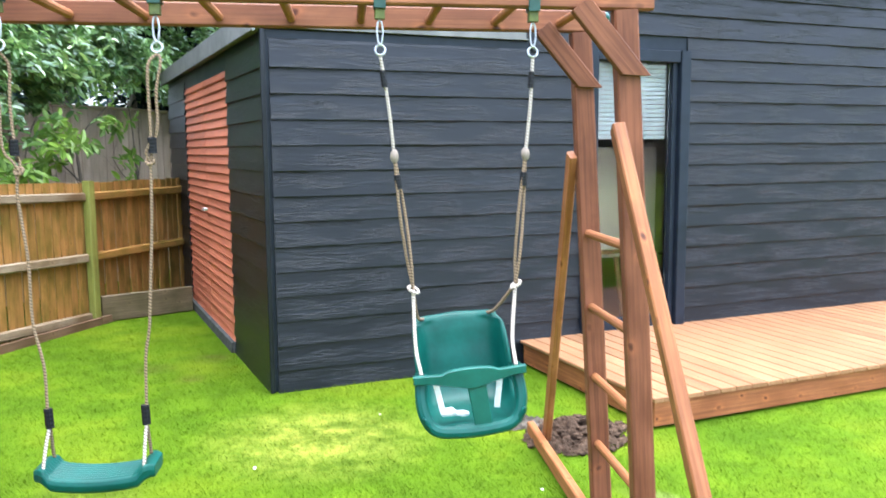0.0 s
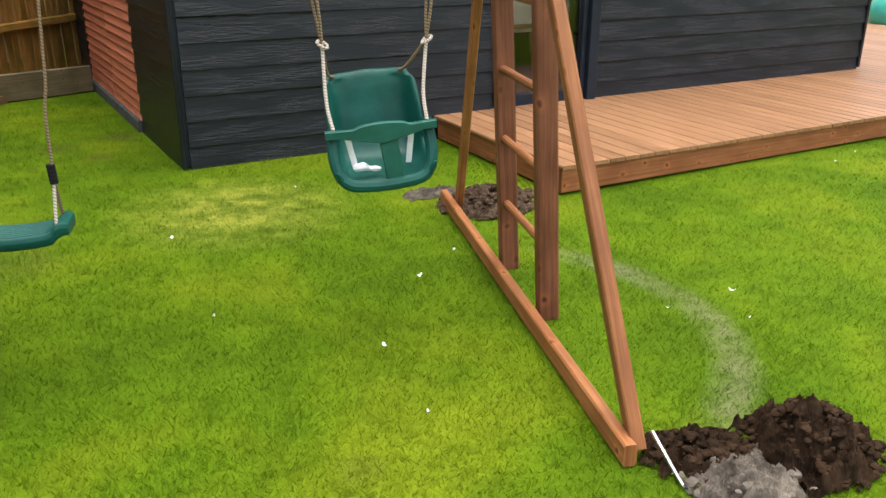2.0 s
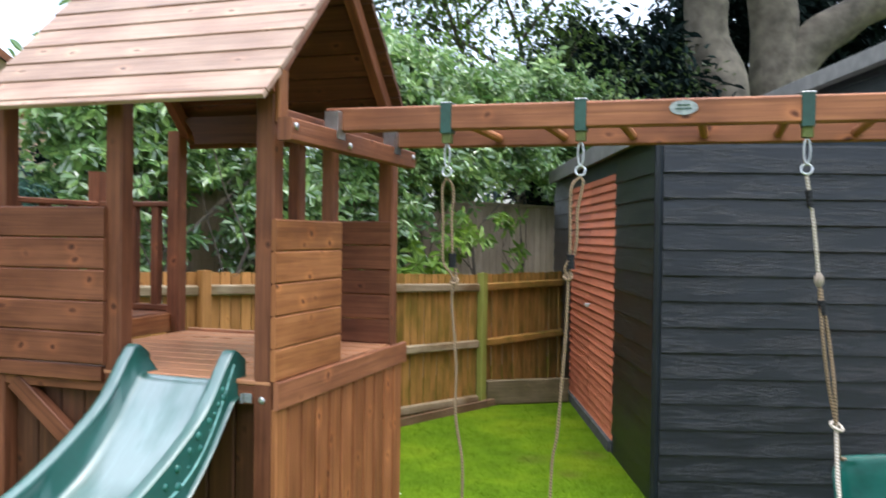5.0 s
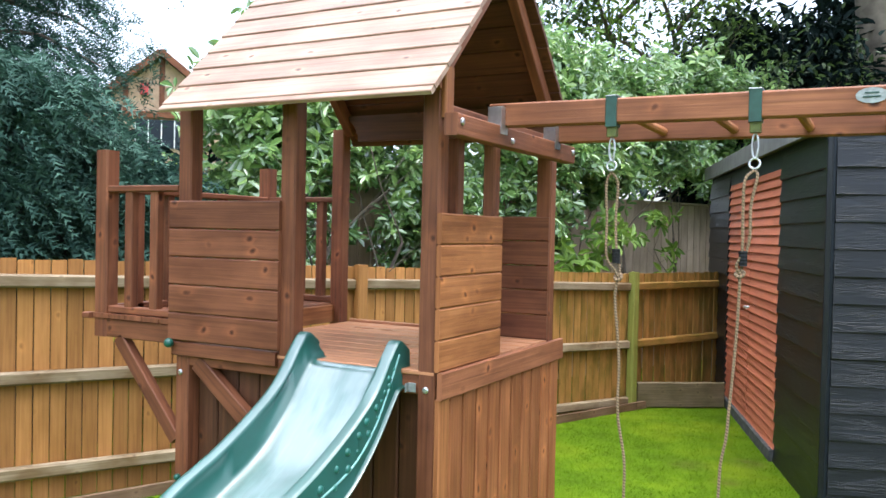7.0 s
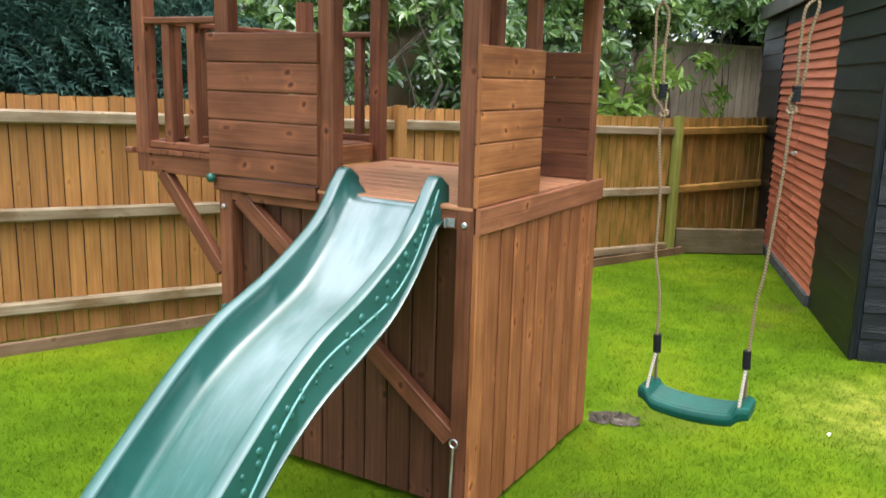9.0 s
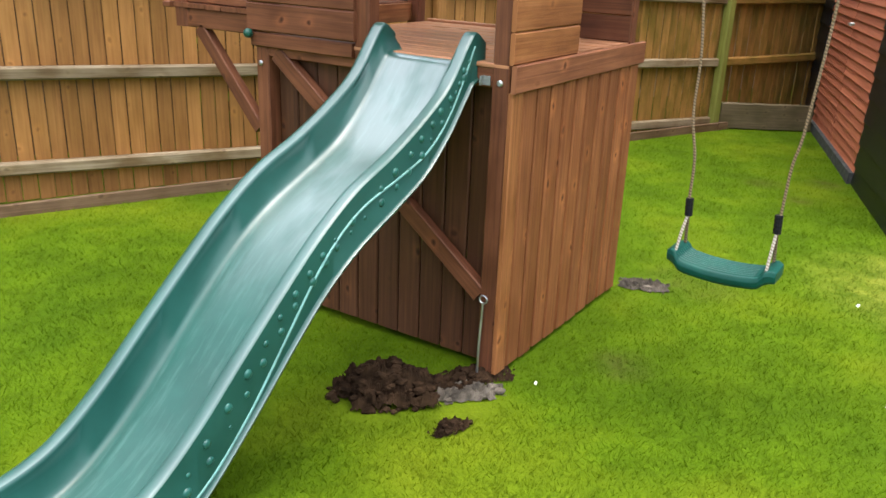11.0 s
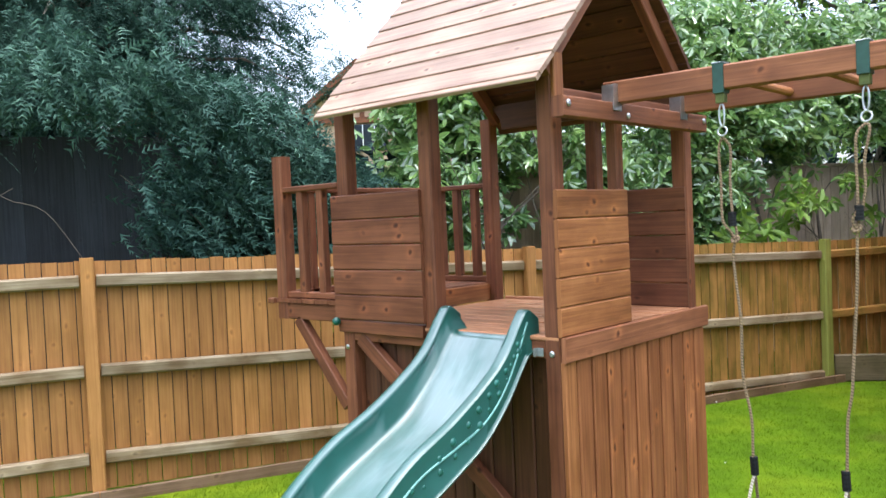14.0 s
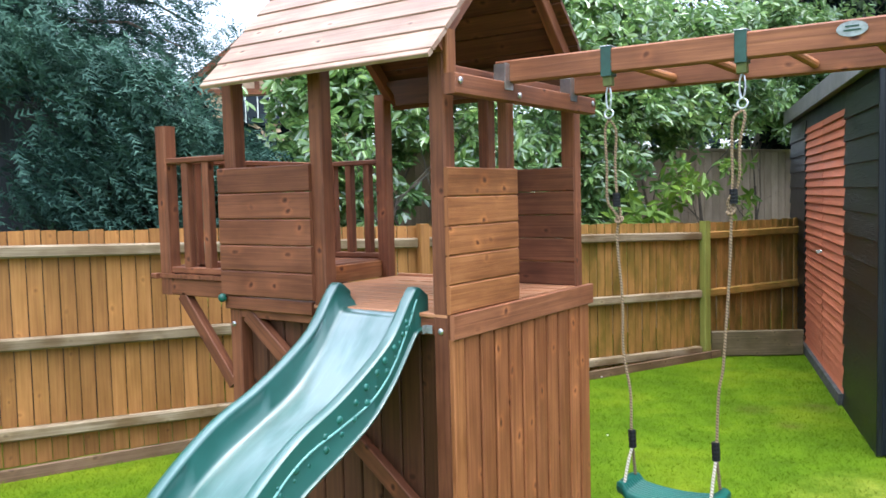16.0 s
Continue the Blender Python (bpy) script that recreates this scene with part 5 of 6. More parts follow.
# ---- dug soil, cement, petals ----
def heap(name, at, rx, ry, h, label, material, seed, turn=0.0, cat="soil", clods=0):
    bm = bmesh.new()
    bmesh.ops.create_grid(bm, x_segments=110, y_segments=110, size=1)
    rnd = Vector((seed * 7.3, seed * 3.1, 0))
    for v in bm.verts:
        p = v.co.copy()
        r = math.hypot(p.x, p.y) * (1 + 0.45 * noise.noise(p * 2.2 + rnd) + 0.2 * noise.noise(p * 6 + rnd))
        k = max(0.0, 1 - r ** 1.7)
        rough = 0.05 * noise.noise(p * 3.4 + rnd) + 0.04 * noise.noise(p * 7.5 + rnd) + 0.026 * abs(noise.noise(p * 17 + rnd)) + 0.02 * abs(noise.noise(p * 41 + rnd))
        z = h * k * (0.75 + 0.7 * noise.noise(p * 2.6 + rnd)) + rough * min(1, k * 4) * (0.4 + h * 3)
        v.co = Vector((p.x * rx, p.y * ry, z if r < 1 else -0.03))
    bmesh.ops.delete(bm, geom=[v for v in bm.verts if v.co.z <= -0.029], context="VERTS")
    # loose clods lying on and round the heap
    rng = random.Random(seed)
    for _ in range(clods):
        a, far, size = rng.uniform(0, 6.28), rng.uniform(0.1, 1.12) ** 0.7, rng.uniform(0.15, 1) ** 2 * 0.017 + 0.003
        up = max(0.0, h * (1 - far ** 1.7)) * 0.95 + size * 0.25
        got = bmesh.ops.create_icosphere(bm, subdivisions=2, radius=size)
        for v in got["verts"]:
            v.co *= 1 + 0.55 * noise.noise(v.co * 70 + Vector((a * 9, far * 9, 0)))
            v.co = Vector((v.co.x * 1.2 + math.cos(a) * far * rx, v.co.y + math.sin(a) * far * ry, v.co.z * 0.8 + up))
    ob = link_mesh(name, bm, material)
    ob.matrix_basis = pose(*at, 0, 0, turn)
    return tagged(ob, label, cat)


GREYSOIL = plain("grey_brown_soil", (0.07, 0.045, 0.029), 1.0, spread=0.7, scale=24, bumpy=1.0, spec=0.06)
heap("soil_mound", (3.11, -0.60, 0), 0.21, 0.20, 0.15, "heap of dark dug soil on the lawn", SOIL, 1, 20, clods=210)
heap("soil_mound", (2.77, -0.56, 0), 0.17, 0.13, 0.06, "small clods of dark soil", SOIL, 2, clods=150)
heap("cement_spill", (2.83, -0.72, 0), 0.19, 0.17, 0.05, "pale cement spill beside the anchor", CEMENT, 3, 0, "cement", 30)
heap("soil_mound", (-0.28, -0.32, 0), 0.2, 0.15, 0.11, "heap of dark dug soil by the tower", SOIL, 4, 40, clods=240)
heap("soil_mound", (-0.08, -0.06, 0), 0.19, 0.08, 0.025, "thin dark crumbs of soil by the corner post", SOIL, 9, 60, clods=40)
heap("soil_mound", (0.06, -0.40, 0), 0.08, 0.035, 0.02, "small dark clod of soil on the grass", SOIL, 10, 70, clods=14)
heap("cement_spill", (-0.02, -0.15, 0), 0.14, 0.07, 0.012, "pale cement spill by the corner post", CEMENT, 5, 50, "cement", 6)
heap("cement_spill", (0.11, 1.29, 0), 0.13, 0.08, 0.006, "pale cement spill behind the tower", CEMENT, 6, 20, "cement", 8)
heap("soil_mound", (2.80, 1.98, 0), 0.32, 0.26, 0.07, "crumbled soil beside the deck", GREYSOIL, 7, 30, clods=330)
heap("cement_spill", (2.5, 2.2, 0), 0.2, 0.09, 0.012, "pale dry spill on the grass", CEMENT, 8, 15, "cement")


def build_petals():
    rnd = random.Random(4)
    spots = [(1.045, 1.634), (1.928, 0.28), (2.179, 0.915), (3.477, 0.484), (-1.581, -1.085), (2.4, 1.2), (2.0, -0.2), (2.55, 2.9), (5.3, 2.3), (5.6, 2.5), (0.9, 4.1), (1.7, 2.4)]
    spots += [(rnd.uniform(-3, 5), rnd.uniform(-0.8, 4.5)) for _ in range(13)]
    for i, (x, y) in enumerate(spots):
        bm = bmesh.new()
        w = rnd.uniform(0.005, 0.009) * (1.2 if i < 5 else 0.7)
        bmesh.ops.create_grid(bm, x_segments=4, y_segments=3, size=1)
        for v in bm.verts:
            v.co = Vector((v.co.x * w * 1.5, v.co.y * w * (1 - 0.3 * v.co.x ** 2), 0.008 * v.co.x * v.co.x + 0.006 * noise.noise(v.co * 3)))
        ob = tagged(link_mesh("petal", bm, PETAL, None, "", True), "white petal lying on the grass", "petal", "petals on the lawn")
        ob.matrix_basis = pose(x, y, 0.028, rnd.uniform(-15, 15), rnd.uniform(-15, 15), rnd.uniform(0, 360))


build_petals()


# ---- beyond the lawn ----
def build_far_garden():
    b = tagged(link_mesh("exercise_ball", ball(bmesh.new(), (0, 0, 0.34), 0.34, seg=28), BALLGREEN, None, "", True), "teal rubber exercise ball on the lawn", "ball")
    b.matrix_basis = pose(10.85, 8.7, 0)
    bench = tagged(empty("stone_bench", (12.6, 13.2, 0), 20), "pale stone garden bench", "bench")
    part("top", one((-1.3, 0, 0.62), (1.3, 0, 0.62), 0.45, 0.12, chamfer=0.02), CONCRETE, bench)
    for x in (-0.9, 0.9):
        part("leg", one((x, 0, 0), (x, 0, 0.56), 0.3, 0.35, (0, 1, 0), 0.02), CONCRETE, bench)
    # taller closeboard fence of the next garden
    nf = tagged(empty("neighbour_fence", (-3.64 - 0.915 * 1.5, -0.73 + 0.404 * 1.5, 0), 66.2), "tall grey-brown closeboard fence behind the hedge", "fence")
    grey = timber("pale_grey_brown_board", (0.48, 0.365, 0.275), (0.4, 0.3, 0.22), (0.29, 0.212, 0.155), knots=0.3, stain=(0.7, 0.7, 0.62), stain_amount=0.7)
    s = 3.4
    while s < 15:
        part("board", one((s + 0.07, 0, 0), (s + 0.07, 0, 2.1), 0.016, 0.145, (1, 0.05, 0), 0.002), grey, nf)
        s += 0.14
    part("capping", one((3.4, 0, 2.12), (15, 0, 2.12), 0.07, 0.035), grey, nf, "weathered capping rail")


build_far_garden()


def build_house():
    h = tagged(empty("brick_house", (-21.6, 19.75, 0), 128), "distant tan house with a brown tiled roof", "house")
    bm = bmesh.new()
    slab(bm, [(-4, -2.3), (7, -2.3), (7, 2.3), (-4, 2.3)], 0, 5.2)
    part("wall", bm, BRICKTAN, h)
    for sign in (1, -1):
        d, n = Vector((0, -sign, 0.8)).normalized(), Vector((0, sign * 0.8, 1)).normalized()
        mid = Vector((0, sign * 1.35, 6.07))
        roof = part("roof", one(mid + Vector((-4.3, 0, 0)), mid + Vector((7.3, 0, 0)), 3.5, 0.1, n, 0.02), TILE, h, "brown tiled roof slope")
        for k in range(12):
            c = mid + d * (-1.65 + 0.3 * k) + n * 0.06
            part("tile_course", one(c + Vector((-4.32, 0, 0)), c + Vector((7.32, 0, 0)), 0.31, 0.05, n + d * 0.12, 0.01), TILE, roof)
    bm = bmesh.new()
    for x in (-4.02, -3.9):
        bm.faces.new([bm.verts.new((x, y, z)) for y, z in ((-2.3, 5.2), (2.3, 5.2), (0, 7.0))])
    gable = part("gable", bm, BRICKTAN, h, "half-timbered gable")
    for y in (-1.1, 0, 1.1):
        part("timber_stud", one((-4.05, y, 5.2), (-4.05, y, 7.0 - abs(y) * 0.8), 0.06, 0.16, (0, 1, 0)), STAINED, gable)
    part("tie_beam", one((-4.06, -2.5, 5.2), (-4.06, 2.5, 5.2), 0.08, 0.2), STAINED, gable)
    for sign in (1, -1):
        part("barge_board", one((-4.36, sign * 2.7, 5.0), (-4.36, 0, 7.16), 0.06, 0.2), STAINED, gable)
    part("alarm_box", one((-4.1, 0.4, 6.0), (-4.1, 0.65, 6.0), 0.1, 0.36), plain("red_box", (0.5, 0.05, 0.05)), gable, "red alarm box")
    win = part("window", one((-4.03, -0.8, 4.6), (-4.03, 0.8, 4.6), 0.06, 0.9), ANTHRACITE, h, "small-paned dark window")
    for k in range(5):
        part("glazing_bar", one((-4.07, -0.8 + 0.4 * k, 4.16), (-4.07, -0.8 + 0.4 * k, 5.04), 0.03, 0.03, (0, 1, 0)), WHITE, win)


build_house()


# ---- planting ----
def leaf_cloud(name, centres, size, count, material, parent=None, shape=(1.0, 0.34), droop=0.3, seed=1, spread=0.22):
    """Many folded leaves in clumps round the given centres, as one mesh."""
    rng = np.random.default_rng(seed)
    c = np.asarray(centres, float)
    pick = rng.integers(0, len(c), count)
    pos = c[pick, :3] + rng.normal(0, 1, (count, 3)) * c[pick, 3:4] * (1, 1, 0.8) * spread / 0.22 * 0.5
    out = pos - c[pick, :3]
    d = out / (np.linalg.norm(out, axis=1, keepdims=True) + 1e-6) + rng.normal(0, 0.7, (count, 3))
    d[:, 2] -= droop
    d /= np.linalg.norm(d, axis=1, keepdims=True)
    side = np.cross(d, rng.normal(0, 0.35, (count, 3)) + (0, 0, 1))
    side /= np.linalg.norm(side, axis=1, keepdims=True) + 1e-6
    up = np.cross(side, d)
    ln = size * rng.uniform(0.6, 1.25, (count, 1))
    w = ln * shape[1] / 2
    v = np.empty((count, 6, 3))
    v[:, 0] = pos
    v[:, 1] = pos + d * ln * 0.35 + side * w + up * w * 0.35
    v[:, 2] = pos + d * ln * 0.75 + side * w * 0.75 + up * w * 0.2
    v[:, 3] = pos + d * ln * shape[0] - up * ln * 0.12
    v[:, 4] = pos + d * ln * 0.75 - side * w * 0.75 + up * w * 0.2
    v[:, 5] = pos + d * ln * 0.35 - side * w + up * w * 0.35
    base = np.arange(count)[:, None] * 6
    faces = np.concatenate([base + (0, 1, 2, 3), base + (0, 3, 4, 5)], 0)
    me = bpy.data.meshes.new(name)
    me.from_pydata(v.reshape(-1, 3).tolist(), [], faces.tolist())
    me.materials.append(material)
    ob = new(name, me)
    ob.parent = parent
    return ob


def rosette_cloud(name, centres, size, tips, material, parent=None, face=(0, 0, 1), shape=0.4, seed=1, per=7):
    """Broad folded leaves in whorls at many twig tips, each whorl turned to the light, as one mesh."""
    rng = np.random.default_rng(seed)
    c = np.asarray(centres, float)
    pick = rng.integers(0, len(c), tips)
    pos = c[pick, :3] + rng.normal(0, 0.5, (tips, 3)) * c[pick, 3:4]
    axis = np.asarray(face, float) + rng.normal(0, 0.5, (tips, 3))
    axis /= np.linalg.norm(axis, axis=1, keepdims=True)
    e1 = np.cross(axis, rng.normal(0, 1, (tips, 3)))
    e1 /= np.linalg.norm(e1, axis=1, keepdims=True)
    e2 = np.cross(axis, e1)
    ang = np.arange(per)[None] * 2.4 + rng.normal(0, 0.25, (tips, per))
    radial = e1[:, None] * np.cos(ang)[..., None] + e2[:, None] * np.sin(ang)[..., None]
    d = radial + axis[:, None] * rng.uniform(-0.1, 0.65, (tips, per, 1)) - np.array((0, 0, 0.35))
    d = (d / np.linalg.norm(d, axis=2, keepdims=True)).reshape(-1, 3)
    up = np.repeat(axis, per, 0) + rng.normal(0, 0.2, (tips * per, 3))
    side = np.cross(d, up)
    side /= np.linalg.norm(side, axis=1, keepdims=True) + 1e-6
    up = np.cross(side, d)
    n = tips * per
    foot = np.repeat(pos, per, 0) - np.repeat(axis, per, 0) * rng.uniform(0, 0.07, (n, 1)) + d * 0.012
    ln = size * rng.uniform(0.55, 1.2, (n, 1))
    w = ln * shape / 2
    v = np.empty((n, 8, 3))
    v[:, 0] = foot
    for i, (k, wide, lift) in enumerate(((0.3, 0.85, 0.02), (0.62, 1.0, 0.0), (0.86, 0.6, -0.05))):
        v[:, 1 + i] = foot + d * ln * k + side * w * wide + up * (w * 0.3 * wide + ln * lift)
        v[:, 7 - i] = foot + d * ln * k - side * w * wide + up * (w * 0.3 * wide + ln * lift)
    v[:, 4] = foot + d * ln - up * ln * 0.13
    base = np.arange(n)[:, None] * 8
    faces = (base + (0, 1, 2, 3)).tolist() + (base + (0, 3, 4, 5)).tolist() + (base + (0, 5, 6, 7)).tolist()
    me = bpy.data.meshes.new(name)
    me.from_pydata(v.reshape(-1, 3).tolist(), [], faces)
    me.materials.append(material)
    ob = new(name, me)
    ob.parent = parent
    return ob


def spray_cloud(name, centres, twigs, material, parent=None, droop=0.8, seed=1, spread=0.26, per=10, reach=0.18, needle=0.056):
    """Feathery conifer sprays: thin needles in two ranks along many drooping twigs, as one mesh."""
    rng = np.random.default_rng(seed)
    c = np.asarray(centres, float)
    pick = rng.integers(0, len(c), twigs)
    pos = c[pick, :3] + rng.normal(0, 1, (twigs, 3)) * c[pick, 3:4] * (1, 1, 0.8) * spread / 0.44
    d = np.stack([c[pick, 0] - c[:, 0].mean(), c[pick, 1] - c[:, 1].mean(), np.zeros(twigs)], -1)
    d = d / (np.linalg.norm(d, axis=1, keepdims=True) + 1e-6) + rng.normal(0, 0.55, (twigs, 3))
    d[:, 2] -= droop
    d /= np.linalg.norm(d, axis=1, keepdims=True)
    side = np.cross(d, rng.normal(0, 0.5, (twigs, 3)) + (0, 0, 1))
    side /= np.linalg.norm(side, axis=1, keepdims=True) + 1e-6
    ln = reach * rng.uniform(0.6, 1.3, (twigs, 1, 1))
    k = np.arange(per)
    at = ((k // 2 + 0.5) / (per / 2))[None, :, None]
    hand = np.where(k % 2 == 0, 1.0, -1.0)[None, :, None]
    foot = pos[:, None] + d[:, None] * ln * at - np.array((0, 0, 1.0)) * 0.06 * at ** 2
    out = d[:, None] * 0.75 + side[:, None] * hand * 0.8 + rng.normal(0, 0.14, (twigs, per, 3))
    tip = foot + out * needle * rng.uniform(0.7, 1.4, (twigs, per, 1)) * (1.15 - 0.5 * at)
    half = d[:, None] * needle * 0.2
    v = np.stack([foot - half, foot + half, tip], 2).reshape(-1, 3)
    n = len(v) // 3
    me = bpy.data.meshes.new(name)
    me.vertices.add(3 * n)
    me.vertices.foreach_set("co", v.ravel())
    me.loops.add(3 * n)
    me.loops.foreach_set("vertex_index", np.arange(3 * n, dtype=np.int32))
    me.polygons.add(n)
    me.polygons.foreach_set("loop_start", np.arange(0, 3 * n, 3, dtype=np.int32))
    me.update(calc_edges=True)
    me.materials.append(material)
    ob = new(name, me)
    ob.parent = parent
    return ob


def limb(bm, p, d, length, r, depth, rnd, tips):
    pts, rad = [Vector(p)], [r]
    d = Vector(d).normalized()
    for k in range(4):
        d = (d + Vector((rnd.uniform(-0.2, 0.2), rnd.uniform(-0.2, 0.2), rnd.uniform(-0.1, 0.16)))).normalized()
        pts.append(pts[-1] + d * length / 4)
        rad.append(r * (1 - 0.16 * (k + 1)))
    tube(bm, pts, rad, 8 if r > 0.05 else 5)
    tips.append(pts[-1])
    tips.append(pts[2])
    if depth:
        for k in range(3):
            nd = (d + Vector((rnd.uniform(-0.9, 0.9), rnd.uniform(-0.9, 0.9), rnd.uniform(-0.35, 0.5)))).normalized()
            limb(bm, pts[2 + k % 3], nd, length * rnd.uniform(0.55, 0.75), rad[-1] * 0.62, depth - 1, rnd, tips)


FN = Vector((-0.915, 0.404, 0))
FD = Vector((0.404, 0.915, 0))
F0 = Vector(FENCE_AT)


def behind(s, off, z):
    return F0 + FD * s + FN * off + Vector((0, 0, z))


def build_laurel():
    rnd = random.Random(8)
    # several shrubs along the fence, one thing each
    for i, (s0, s1, z0, z1, off0, off1, n) in enumerate(((2.9, 3.7, 0.9, 3.0, 0.45, 1.0, 2400), (3.4, 5.2, 1.0, 3.5, 0.5, 2.4, 4200), (5.0, 6.6, 1.0, 3.5, 0.35, 2.2, 5200), (6.3, 7.7, 2.3, 3.6, 0.5, 2.2, 5200), (7.6, 11.0, 2.45, 3.7, 0.6, 2.4, 6000))):
        shrub = tagged(empty("laurel_shrub", behind((s0 + s1) / 2, 1.0, 0)), "glossy green laurel shrub leaning over the fence", "shrub", "laurel hedge")
        o = shrub.location
        bm = bmesh.new()
        tips = []
        for k in range(3):
            limb(bm, behind(s0 + (s1 - s0) * (k + 0.5) / 3, 1.0, 0) - o, (rnd.uniform(-0.2, 0.2), rnd.uniform(-0.2, 0.2), 1), 1.7, 0.04, 2, rnd, tips)
        part("stem", bm, TWIG, shrub)
        cs = []
        for _ in range(90):
            z = rnd.uniform(z0, z1)
            s = rnd.uniform(s0, s1)
            lean = 0.35 * math.sin(s * 2.3) + 0.25 * math.sin(s * 5.1)
            off = rnd.uniform(off0, off1) if rnd.random() < 0.35 else off0 + rnd.uniform(0, 0.5) + 0.3 * max(0, 2 - z)
            if 3.55 < s < 4.4 and z < 2.15 and rnd.random() < 0.85:
                # thin spot through which the next garden's fence shows
                z = rnd.uniform(2.3, z1)
            p = behind(s, off, z + 0.25 * lean) - o
            cs.append((p.x, p.y, p.z, rnd.uniform(0.16, 0.3)))
        rosette_cloud("leaves", cs, 0.112, int(n / 2.5), LAUREL, shrub, (0.55, -0.42, 0.75), 0.4, 20 + i)
    # a few hanging sprays across the pale fence
    cs = []
    for s, z in ((6.75, 1.55), (6.6, 1.4), (7.9, 1.5), (7.75, 1.85), (7.0, 1.75), (7.4, 1.7), (6.3, 1.5), (6.2, 1.3)):
        p = behind(s, 0.35, z)
        cs.append((p.x, p.y, p.z, 0.17))
    tagged(rosette_cloud("hanging_sprays", cs, 0.14, 60, LIME, None, (0.6, -0.5, 0.5), 0.36, 60), "bright young leaf sprays over the fence", "leaves", kind="stuff")


build_laurel()


def build_yew():
    rnd = random.Random(11)
    for i, (at, height, reach, low, n) in enumerate((((-8.35, 2.0, 0), 7.2, 2.75, 2.2, 52000), ((-8.4, -1.6, 0), 6.4, 3.2, 2.2, 46000), ((-6.5, 5.0, 0), 2.35, 1.15, 0.7, 12000), ((-13.2, 3.2, 0), 6.5, 2.6, 1.0, 16000))):
        tree = tagged(empty("yew_tree", at), "dark drooping evergreen yew tree behind the fence", "tree")
        bm = bmesh.new()
        tube(bm, [(0, 0, 0), (0.1, 0, height * 0.35), (0, 0.1, height * 0.7), (0.1, 0, height * 0.95)], [0.28, 0.22, 0.14, 0.04] if height > 5 else [0.08, 0.06, 0.04, 0.02], 10)
        arms, count = [], 64 if height > 5 else 24
        for k in range(count):
            z = low + (height * 0.92 - low) * k / count
            a = k * 2.4 + rnd.uniform(-0.3, 0.3)
            shape = (0.44 + 0.78 * min(1, z / 4.8)) if height > 5 else 1 - 0.5 * (z / height) ** 2
            if z > 5.4:
                shape *= max(0.25, 1 - (z - 5.4) / 2.2)
            r = reach * shape * rnd.uniform(0.6, 1.08)
            pts = [Vector((0, 0, z)), Vector((math.cos(a) * r * 0.5, math.sin(a) * r * 0.5, z + 0.45)), Vector((math.cos(a) * r * 0.85, math.sin(a) * r * 0.85, z + 0.4)), Vector((math.cos(a) * r * 1.1, math.sin(a) * r * 1.1, z + 0.1))]
            tube(bm, pts, [0.05, 0.035, 0.02, 0.006], 5)
            arms.append(pts)
        part("trunk", bm, TWIG, tree)
        cs = []
        for pts in arms:
            line = smooth_line(pts, 6)
            for p in line[3:]:
                for _ in range(2):
                    cs.append((p.x + rnd.uniform(-0.4, 0.4), p.y + rnd.uniform(-0.4, 0.4), p.z - rnd.uniform(0, 0.5), rnd.uniform(0.18, 0.36)))
        spray_cloud("needles", cs, n, YEW, tree, 0.5, 30 + i, 0.24)
    # evergreen hedge filled in below, its near-black leaves holding the yews' shade
    cs = []
    for _ in range(300):
        p = behind(rnd.uniform(-9, 3.6), rnd.uniform(1.75, 2.4), rnd.uniform(0.3, 2.3))
        cs.append((p.x, p.y, p.z, rnd.uniform(0.22, 0.36)))
    tagged(leaf_cloud("dark_hedge", cs, 0.17, 15000, DARKLEAF, None, (1.0, 0.45), 0.3, 36, 0.26), "dark evergreen hedge with the yews' shade put into its leaf colour", "hedge", kind="stuff")
    # boundary boards added under the yews, with the shade put into their near-black colour
    dark = tagged(empty("shaded_fence", (-3.64 - 0.915 * 1.35, -0.73 + 0.404 * 1.35, 0), 66.2), "near-black board fence standing in for the shade under the yews", "fence")
    shade_wood = timber("shade_black_board", (0.042, 0.046, 0.05), (0.03, 0.034, 0.037), (0.02, 0.022, 0.024), rough=0.8, knots=0.2)
    shade_wood.node_tree.nodes["Principled BSDF"].inputs["Specular IOR Level"].default_value = 0.1
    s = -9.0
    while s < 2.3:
        part("board", one((s + 0.09, 0, 0), (s + 0.09, 0, 2.42), 0.016, 0.185, (1, 0.05, 0), 0.002), shade_wood, dark)
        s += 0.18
    # drooping sprays that hang in front of the dark boards
    cs = []
    for _ in range(210):
        s = rnd.uniform(1.0, 2.7)
        p = behind(s, rnd.uniform(0.55, 1.15), rnd.uniform(1.45 + 0.5 * max(0, 1.5 - s), 2.9 - 0.75 * max(0, s - 1.5)))
        cs.append((p.x, p.y, p.z, rnd.uniform(0.12, 0.24)))
    for _ in range(150):
        s = rnd.uniform(-5, 1.2)
        p = behind(s, rnd.uniform(0.7, 1.3), 2.5 + 0.14 * math.sin(s * 3.1) + rnd.uniform(-0.12, 0.5))
        cs.append((p.x, p.y, p.z, rnd.uniform(0.12, 0.24)))
    tagged(spray_cloud("yew_sprays", cs, 7500, YEW, None, 0.7, 37, 0.26), "drooping yew sprays hanging over the dark fence", "foliage", kind="stuff")
    # bare dead twigs in front of the shade
    bm = bmesh.new()
